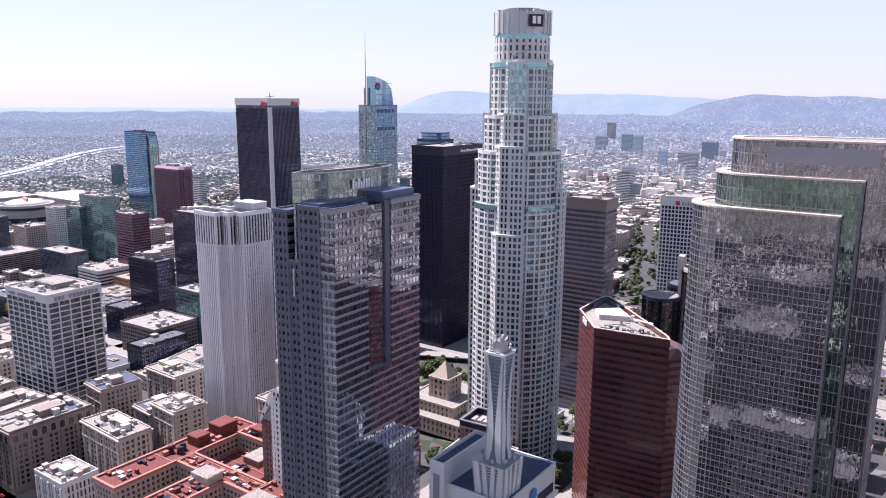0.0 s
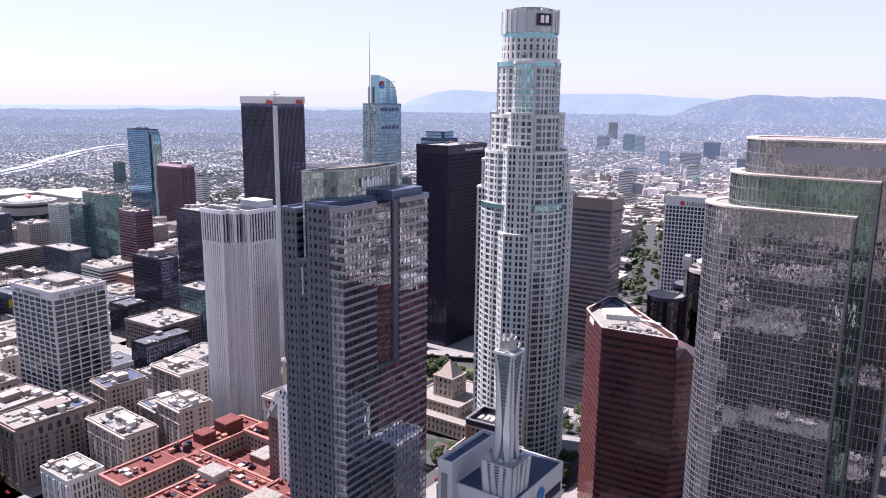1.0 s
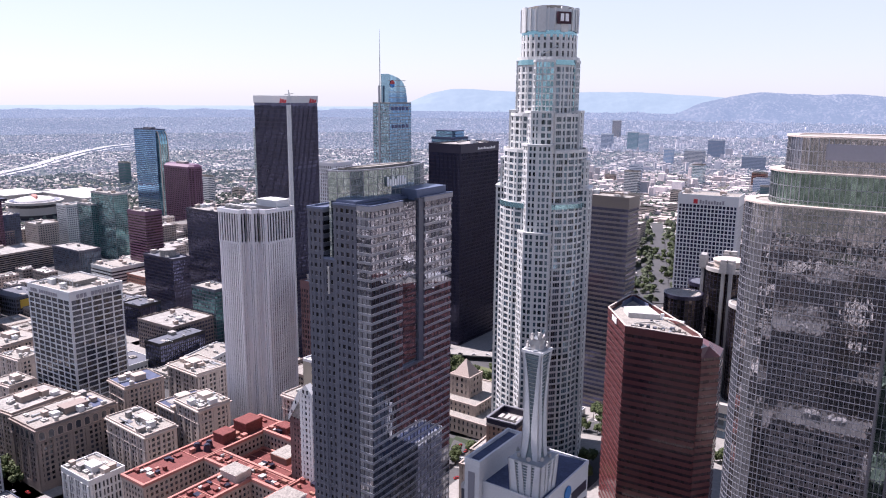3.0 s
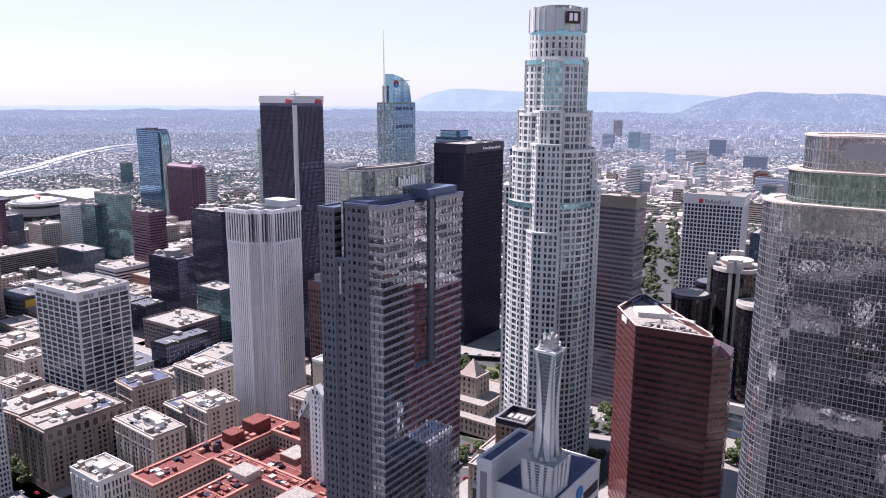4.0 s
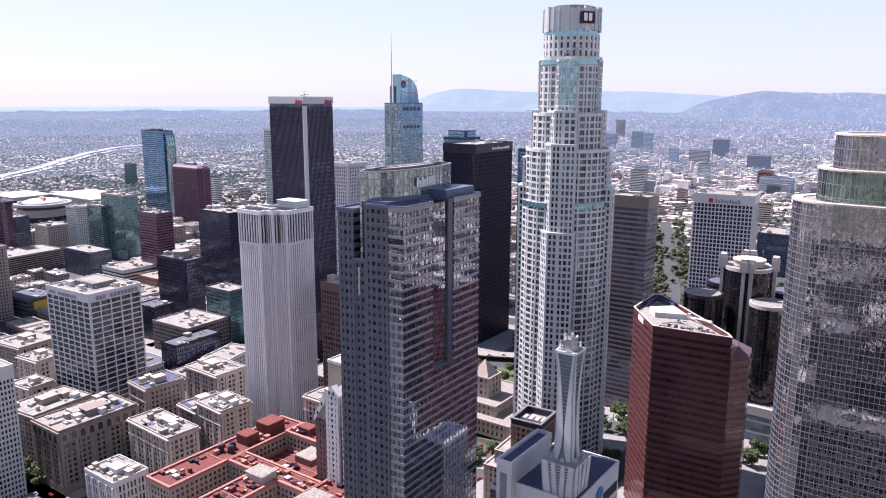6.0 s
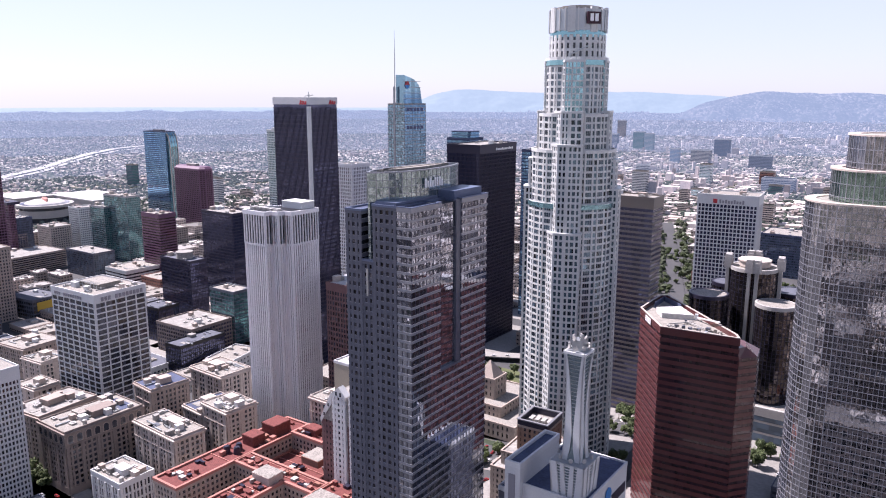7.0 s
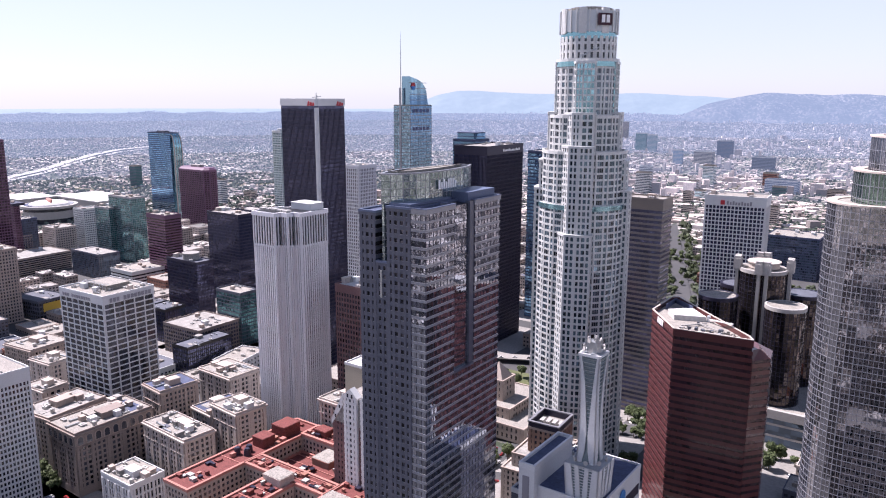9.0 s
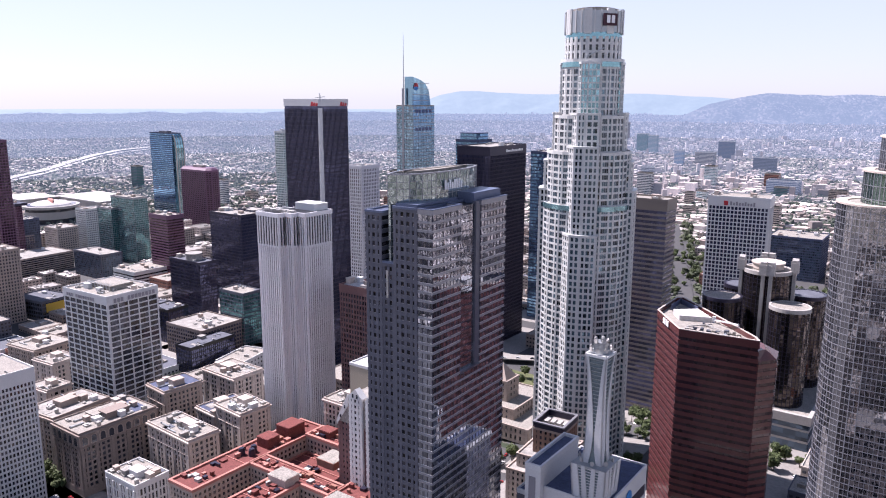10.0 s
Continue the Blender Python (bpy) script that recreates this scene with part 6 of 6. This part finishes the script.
for n, (r0, r1, haze) in enumerate(RINGS):
    rnd = random.Random(70 + n)
    g = min(1.0, max(0.34, 1.0 - 0.66 * ((r0 + r1) / 2 - 2300) / 2400))      # the plain's far part is drawn together
    dx, dy = (19.5 if haze < 0.1 else 24) * g, (17.5 if haze < 0.1 else 22) * g
    roofs, wallsl, crowns, halls = [], [], [], []
    sx0, sx1 = int(-r1 / dx), int(r1 / dx)
    for i in range(sx0, sx1):
        x0 = i * dx + (i // 5) * 0
        if i % 6 == 0 and haze < 0.2:
            continue
        for j in range(int(-200 / dy), int(r1 / dy)):
            if j % 9 == 0 and haze < 0.2:
                continue
            x, y = x0 + rnd.uniform(-3, 3) * g, j * dy + rnd.uniform(-3, 3) * g
            if haze:                                                              # districts lie askew to one another
                x, y = x + 60 * noise.noise(Vector((x / 500, y / 500, 5.0))) + rnd.uniform(-4, 4) * g, y + 60 * noise.noise(Vector((x / 500, y / 500, 9.0))) + rnd.uniform(-4, 4) * g
            r2 = x * x + y * y
            if not r0 * r0 < r2 < r1 * r1 or not in_view(x, y, 0.8):
                continue
            if r2 < 2.6e6 and (not free(x, y, 14) or any((x - a) ** 2 + (y - b) ** 2 < 700 for a, b in near_spots)):
                continue
            side = (0.817 * x + 0.576 * y) / math.sqrt(r2)
            green = noise.noise(Vector((x / 260 / g, y / 260 / g, 2.0))) * 2.1 + (0.5 if side < 0 else 0.05)
            p = rnd.random()
            if p < (0.8 if side > 0.05 else 0.62) - 0.35 * green:
                centre = side > 0.02 and noise.noise(Vector((x / 210 / g, y / 210 / g, 6.0))) > 0.12
                tall = rnd.random() < (0.03 if haze < 0.05 else 0.2 if centre else 0.05 if side > 0 else 0.015)
                big = rnd.random() < ((0.3 if haze < 0.1 else 0.17) if side > 0 else 0.08)
                cell = (x, y, rnd.uniform(7, 14) * g * (2.3 if big else 1), rnd.uniform(7, 13) * g * (2.0 if big else 1), (rnd.uniform(12, 34 if centre and haze else 18) if tall else rnd.uniform(3.5, 8)) * g, rnd.choice([0, 0, 0, 0.62]))
                (halls if (big or tall) and side > -0.1 and rnd.random() < 0.7 else roofs if rnd.random() < 0.55 else wallsl).append(cell)
            if p > 0.42 - 0.4 * green:
                for _ in range(2 if haze > 0.1 else 3):
                    crowns.append((x + rnd.uniform(-9, 9) * g, y + rnd.uniform(-8, 8) * g, rnd.uniform(2.4, 5.2) * g))
    # own colours dim outwards while the painted haze glow takes over
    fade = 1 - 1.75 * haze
    box_field("far_houses", roofs, hazy("far_roofs", [c * fade for c in (0.43, 0.375, 0.35)], HAZE_GLOW, 4, 0.65 * fade, haze), "thousands of low grey and white houses of the city plain", "houses")
    box_field("far_blocks", wallsl, hazy("far_stucco", [c * fade for c in (0.33, 0.265, 0.235)], HAZE_GLOW, 4, 0.6 * fade, haze), "thousands of low tan houses of the city plain", "houses")
    box_field("far_halls", halls, hazy("far_white_walls", [c * (fade + 0.12) for c in (0.55, 0.47, 0.435)], HAZE_GLOW, 4, 0.6, haze), "white and cream larger buildings of the city plain", "buildings")
    blob_field("far_trees", crowns, hazy("far_leaf", [c * fade for c in (0.05, 0.066, 0.045)], HAZE_GLOW, 5, 0.4, haze), "dark green trees among far houses")
    if haze:
        sheet = MB()
        for row in range(9):
            r = r0 + (r1 - r0) * row / 8
            for k in range(121):
                a = -1.1 + 2.2 * k / 120
                f, s = math.cos(a) * r, math.sin(a) * r
                x, y = -0.576 * f + 0.817 * s, 0.817 * f + 0.576 * s
                sheet.v.append((x, y, ground_z(x, y) + 0.5))
        for row in range(8):
            for k in range(120):
                o = row * 121 + k
                sheet.f.append((o, o + 1, o + 122, o + 121))
        # haze over the plain is emission in the sheet's own material
        tagged(new("backdrop_plain", mesh_of("backdrop_plain", sheet, patchwork("hazed_ground", 9 * g, fade, haze))), "blue-grey plain far behind the city, its haze painted in", "plain", kind="structure")


def hump(a, mid, wide):
    return math.exp(-((a - mid) / wide) ** 2)


def swell(a, mid, wide):
    return 1 / (1 + math.exp(-(a - mid) / wide))


def far_ridge(a):
    """Skyline of the far blue range by bearing (radians right of straight ahead)."""
    n = noise.fractal(Vector((a * 14, 3.1, 0)), 1.0, 2.0, 5)
    return 187 + 4 * hump(a, -0.42, 0.2) + swell(a, -0.04, 0.012) * (100 - 34 * swell(a, 0.3, 0.025)) + 19 * hump(a, 0.018, 0.035) + (1.2 + 9 * swell(a, -0.04, 0.012)) * n


def near_ridge(a):
    """Skyline of the nearer, greener hills."""
    n = noise.fractal(Vector((a * 16, 8.1, 0)), 0.9, 2.0, 5)
    return 60 + 215 * swell(a, 0.292, 0.02) - 28 * hump(a, 0.56, 0.05) + 14 * hump(a, 0.39, 0.03) + 10 * hump(a, 0.48, 0.04) + 13 * n


def hill_sheet(name, line, r0, r1, rough, material, label):
    mb, cols, rows = MB(), 560, 18
    for row in range(rows + 1):
        t = row / rows
        for k in range(cols + 1):
            a = -1.1 + 2.2 * k / cols
            r = r0 + (r1 - r0) * t
            f, sd = math.cos(a) * r, math.sin(a) * r
            x, y = -0.576 * f + 0.817 * sd, 0.817 * f + 0.576 * sd
            base = ground_z(x, y) - 3
            lift = max(0, line(a) - base)
            fold = rough * noise.fractal(Vector((x / 130, y / 130, 1.7)), 0.7, 2.1, 6) * math.sin(t ** 0.8 * 3.14) * min(1, lift / 40)
            mb.v.append((x, y, base + lift * t ** 1.15 + fold))
    for row in range(rows):
        for k in range(cols):
            o = row * (cols + 1) + k
            mb.f.append((o, o + 1, o + cols + 2, o + cols + 1))
    me = mesh_of(name, mb, material)
    me.shade_smooth()
    return tagged(new(name, me), label, "hills", kind="structure")


# both ranges are dark underneath; a painted haze glow lifts and blues them
hill_sheet("backdrop_hills", far_ridge, 4600, 4850, 10, hazy("hazed_hills", (0.05, 0.06, 0.045), (0.33, 0.45, 0.63), 26, 0, 0.48, 60), "low blue hills along the horizon, their haze painted in")
hill_sheet("backdrop_hills_near", near_ridge, 4250, 4590, 34, patchwork("hazed_near_hills", 9, 0.2, 0.46, -0.16), "grey-green hills dotted with pale houses, their haze painted in")


# ---------------------------------------------------------------- city behind and beside the camera
rnd = random.Random(31)
behind, beside, green = [], [], []
for i in range(-19, 20):
    for j in range(-21, 12):
        x, y = i * 41 + (i // 3) * 12 + rnd.uniform(-5, 5), j * 39 + (j // 3) * 12 + rnd.uniform(-5, 5)
        if in_view(x, y, 1.2) or math.hypot(x, y) < 60 or -0.576 * x + 0.817 * y > 150 or math.hypot(x + 35, y + 25) < 55:
            continue
        behind.append((x, y))
        green += [(x + rnd.uniform(-24, 24), y + rnd.uniform(-24, 24), rnd.uniform(2.5, 5)) for _ in range(2)]
for i in range(0, 26):
    for j in range(9, 38):
        x, y = -20 + i * 40 + (i // 3) * 14 + rnd.uniform(-4, 4), j * 37 + (j // 3) * 14 + rnd.uniform(-4, 4)
        ahead, side = -0.576 * x + 0.817 * y, 0.817 * x + 0.576 * y
        if ahead > 120 and side > 0.74 * ahead and math.hypot(x + 20, y - 240) > 75 and free(x, y, 16):
            beside.append((x, y))
            green += [(x + rnd.uniform(-24, 24), y + rnd.uniform(-24, 24), rnd.uniform(2.5, 6)) for _ in range(3)]
near = [q for q in behind if math.hypot(*q) < 270]
low_blocks("midtown", near, 30, [40, 52, 64, 82, 100], DARK_ROOF, False)
low_blocks("surrounding", [q for q in behind if q not in near], 31, [8, 10, 12, 14, 18, 22, 30], PALE_ROOF, False)
low_blocks("eastern_city", beside, 32, [6, 8, 10, 14, 18, 24, 34], PALE_ROOF, False)
blob_field("surrounding_trees", green, M["far_leaf"], "dark green street trees of the blocks all round")


# ---------------------------------------------------------------- trees, roads
def tree_kind(seed, h):
    T = thing("street_tree", 0, 0, -90, 0, "round dark green street tree in full leaf", "tree", "street trees")
    rr = random.Random(seed)
    tr = MB().prism(round_poly(0, 0, 0.32, 0.32, 8), 0, h * 0.45, round_poly(0.1, 0, 0.18, 0.18, 8))
    lobes = []
    for k in range(9):
        q = rr.uniform(0, 6.28)
        e = (h * 0.26 * math.cos(q) * rr.uniform(0.3, 1), h * 0.26 * math.sin(q) * rr.uniform(0.3, 1), h * rr.uniform(0.5, 0.82))
        tr.beam((0.1, 0, h * 0.4), e, 0.14)
        lobes.append((e, h * rr.uniform(0.14, 0.24)))
    part("trunk", tr, M["bark"], T)
    cr = MB()
    for e, r in lobes:
        for _ in range(120):
            d = Vector((rr.gauss(0, 1), rr.gauss(0, 1), rr.gauss(0, 0.8))).normalized() * r * rr.uniform(0.55, 1.08)
            c = Vector(e) + d
            n = (d.normalized() + Vector((rr.uniform(-.6, .6), rr.uniform(-.6, .6), rr.uniform(-.3, .8)))).normalized()
            u = n.orthogonal().normalized() * rr.uniform(0.4, 0.8)
            v = n.cross(u)
            cr.quad(c - u, c - v * 0.8, c + u, c + v * 0.8)
    part("crown", cr, M["leaf"], T)
    return T


tk = [tree_kind(s, h) for s, h in ((1, 9), (2, 11), (3, 8), (4, 13))]
rnd = random.Random(12)
ts = []
for cx, cy, sx, sy, n in ((-375, 545, 34, 20, 40), (-514, 201, 10, 5, 9), (-530, 203, 8, 4, 5), (-222, 488, 16, 26, 16), (-265, 950, 30, 40, 14), (-290, 1080, 30, 50, 14), (-200, 395, 14, 8, 6), (-290, 405, 8, 30, 10), (-128, 474, 6, 5, 6), (-118, 500, 12, 14, 5), (-420, 1170, 40, 60, 24), (-365, 1010, 20, 60, 16), (-300, 520, 30, 20, 10), (-175, 660, 60, 20, 18), (-90, 640, 40, 40, 16), (-270, 640, 40, 20, 12), (-205, 410, 10, 14, 5), (-70, 560, 20, 40, 10)):
    for _ in range(n):
        ts.append((cx + rnd.uniform(-sx, sx), cy + rnd.uniform(-sy, sy)))
for x, y in AVENUE[:12]:
    for e in (-22, 23):
        ts.append((x + e + rnd.uniform(-4, 4), y + rnd.uniform(-18, 18)))
for x, y, r in VERGE:
    for _ in range(3):
        ts.append((x + rnd.uniform(-r, r), y + rnd.uniform(-r, r)))
wood = [(x + e + rnd.uniform(-9, 9), y + rnd.uniform(-20, 20), rnd.uniform(3, 6.5)) for x, y in AVENUE for e in (-30, -24, -18, 19, 25, 31) for _ in range(2)]
wood += [(x + rnd.uniform(-r, r), y + rnd.uniform(-r, r), rnd.uniform(3, 6)) for x, y, r in VERGE for _ in range(40)]
blob_field("verge_trees", wood, M["verge_leaf"], "thick dark green trees on the motorway verges")
for k, (x, y) in enumerate(ts):
    m = pose(x, y, ground_z(x, y) - 0.2, 0, 0, rnd.uniform(0, 360))
    if k < 4:
        tk[k].matrix_basis = m
    else:
        copy_thing(tk[k % 4], m)


def ribbon(name, pts, w, lift, material, label, thick=1.0):
    mb = MB()
    for a, b in zip(pts, pts[1:]):
        n = max(1, int(math.dist(a, b) / 60))
        for k in range(n):
            p = [a[i] + (b[i] - a[i]) * k / n for i in range(2)]
            q = [a[i] + (b[i] - a[i]) * (k + 1) / n for i in range(2)]
            mb.beam((*p, ground_z(*p) + lift), (*q, ground_z(*q) + lift), w, thick)
    return tagged(new(name, mesh_of(name, mb, material)), label, "road", kind="structure")


way = [(-2330, 960), (-2442, 1070), (-2526, 1215), (-2666, 1385), (-2761, 1523), (-2827, 1666), (-2830, 1766), (-2800, 1900)]
# pale concrete plus faint blue emission painted in as distance haze
FW = hazy("hazed_freeway_concrete", (0.3, 0.285, 0.27), HAZE_GLOW, 6, 0, 0.16)
ribbon("road_freeway", way, 34, 4, FW, "pale concrete freeway curving over the plain")
ribbon("road_freeway_slip", [(x + 46, y - 10) for x, y in way], 22, 2.5, FW, "second carriageway of the far freeway")
ribbon("road_flyover", [(-470, 560), (-400, 590), (-300, 640), (-180, 850), (-120, 900), (100, 960)], 14, 5, M["pavement"], "pale concrete flyover below the hill")
ribbon("road_avenue", AVENUE, 22, 0.9, M["asphalt"], "grey asphalt motorway between rows of trees")
ribbon("road_motorway", [(-700, 1000), (-409, 1106), (-349, 1058), (-160, 960), (-60, 900), (200, 860)], 26, 0.6, M["asphalt"], "grey motorway with pale verges")
for k, (x, y, r) in enumerate(TAKEN[:60]):
    if math.hypot(x, y) < 900 and (x, y) not in ((-380, 560), (-160, 480), (-325, 465)):
        mb = MB()
        h = 0.92 * r
        for i in range(4):
            for j in range(4):
                q = [(x - h + 2 * h * (i + a) / 4, y - h + 2 * h * (j + b) / 4) for a, b in ((0, 0), (1, 0), (1, 1), (0, 1))]
                mb.quad(*[(px, py, ground_z(px, py) + 0.42) for px, py in q])
        tagged(new("pavement_block", mesh_of("pavement_block", mb, M["pavement"])), "pale concrete pavement round a city block", "pavement", kind="structure")


def plaza():
    mb = MB()
    for i in range(5):
        for j in range(8):
            x, y = -140 + 9 * i, 440 + 9 * j
            q = [(x, y), (x + 9, y), (x + 9, y + 9), (x, y + 9)]
            mb.quad(*[(a, b, ground_z(a, b) + 0.5) for a, b in q])
    tagged(new("pavement_plaza", mesh_of("pavement_plaza", mb, M["pavement"])), "pale paved plaza beside the red tower", "pavement", kind="structure")
    lawn = MB()
    for i in range(6):
        for j in range(4):
            x, y = -420 + 16 * i, 515 + 15 * j
            lawn.quad(*[(a, b, ground_z(a, b) + 0.45) for a, b in ((x, y), (x + 16, y), (x + 16, y + 15), (x, y + 15))])
    tagged(new("ground_park", mesh_of("ground_park", lawn, M["lawn"])), "dry green lawn of a small city park", "lawn", kind="structure")


plaza()


def car_kind(k, color):
    m = mat("car_paint", color, 0.25, 0.2, vary=0.05)
    T = thing("parked_car", 0, 0, -95, 0, {0: "white saloon car at the kerb", 1: "black saloon car at the kerb", 2: "silver saloon car at the kerb", 3: "red saloon car at the kerb"}[k], "car", "cars in the streets")
    part("body", MB().box(-2.2, -0.9, 0.35, 2.2, 0.9, 0.95, 0.08), m, T)
    part("cabin", MB().box(-1.3, -0.8, 0.95, 1.1, 0.8, 1.5, 0.25), G["dark"], T)
    part("roof_panel", MB().box(-0.95, -0.56, 1.5, 0.75, 0.56, 1.54), m, T)
    wheel = MB()
    wheel.v = [(0.33 * math.cos(q), y, 0.33 * math.sin(q)) for y in (-0.12, 0.12) for q in [math.pi * t / 6 for t in range(12)]]
    wheel.f = [tuple(range(12)), tuple(range(23, 11, -1))] + [(t, 12 + t, 12 + (t + 1) % 12, (t + 1) % 12) for t in range(12)]
    wm = mesh_of("wheel", wheel, M["black"])
    for x in (-1.4, 1.4):
        for y in (-0.82, 0.82):
            part("wheel", wm, None, T, at=(x, y, 0.33))
    return T


cars = [car_kind(k, c) for k, c in enumerate(((0.75, 0.75, 0.75), (0.02, 0.02, 0.025), (0.42, 0.43, 0.45), (0.35, 0.03, 0.03)))]
rnd = random.Random(8)
places = [(-110, 470, 80), (-106, 500, 85), (-112, 545, 90), (-104, 560, 270), (-118, 610, 80), (-500, 196, 0), (-491, 201, 0), (-478, 196, 180), (-466, 201, 0), (-396, 586, 30), (-385, 594, 28), (-372, 600, 28),
          (-408, 580, 30), (-360, 606, 28), (-290, 413, 90), (-285, 400, 90), (-300, 420, 90), (-270, 372, 60), (-345, 614, 28), (-420, 572, 20), (-97, 530, 90), (-99, 490, 270)]
for k, (x, y, a) in enumerate(places):
    up = 5.5 if -425 < x < -340 and y > 565 else 0.45
    m = pose(x, y, ground_z(x, y) + up, 0, 0, a)
    if k < 4:
        cars[k].matrix_basis = m
    else:
        copy_thing(cars[rnd.randrange(4)], m)
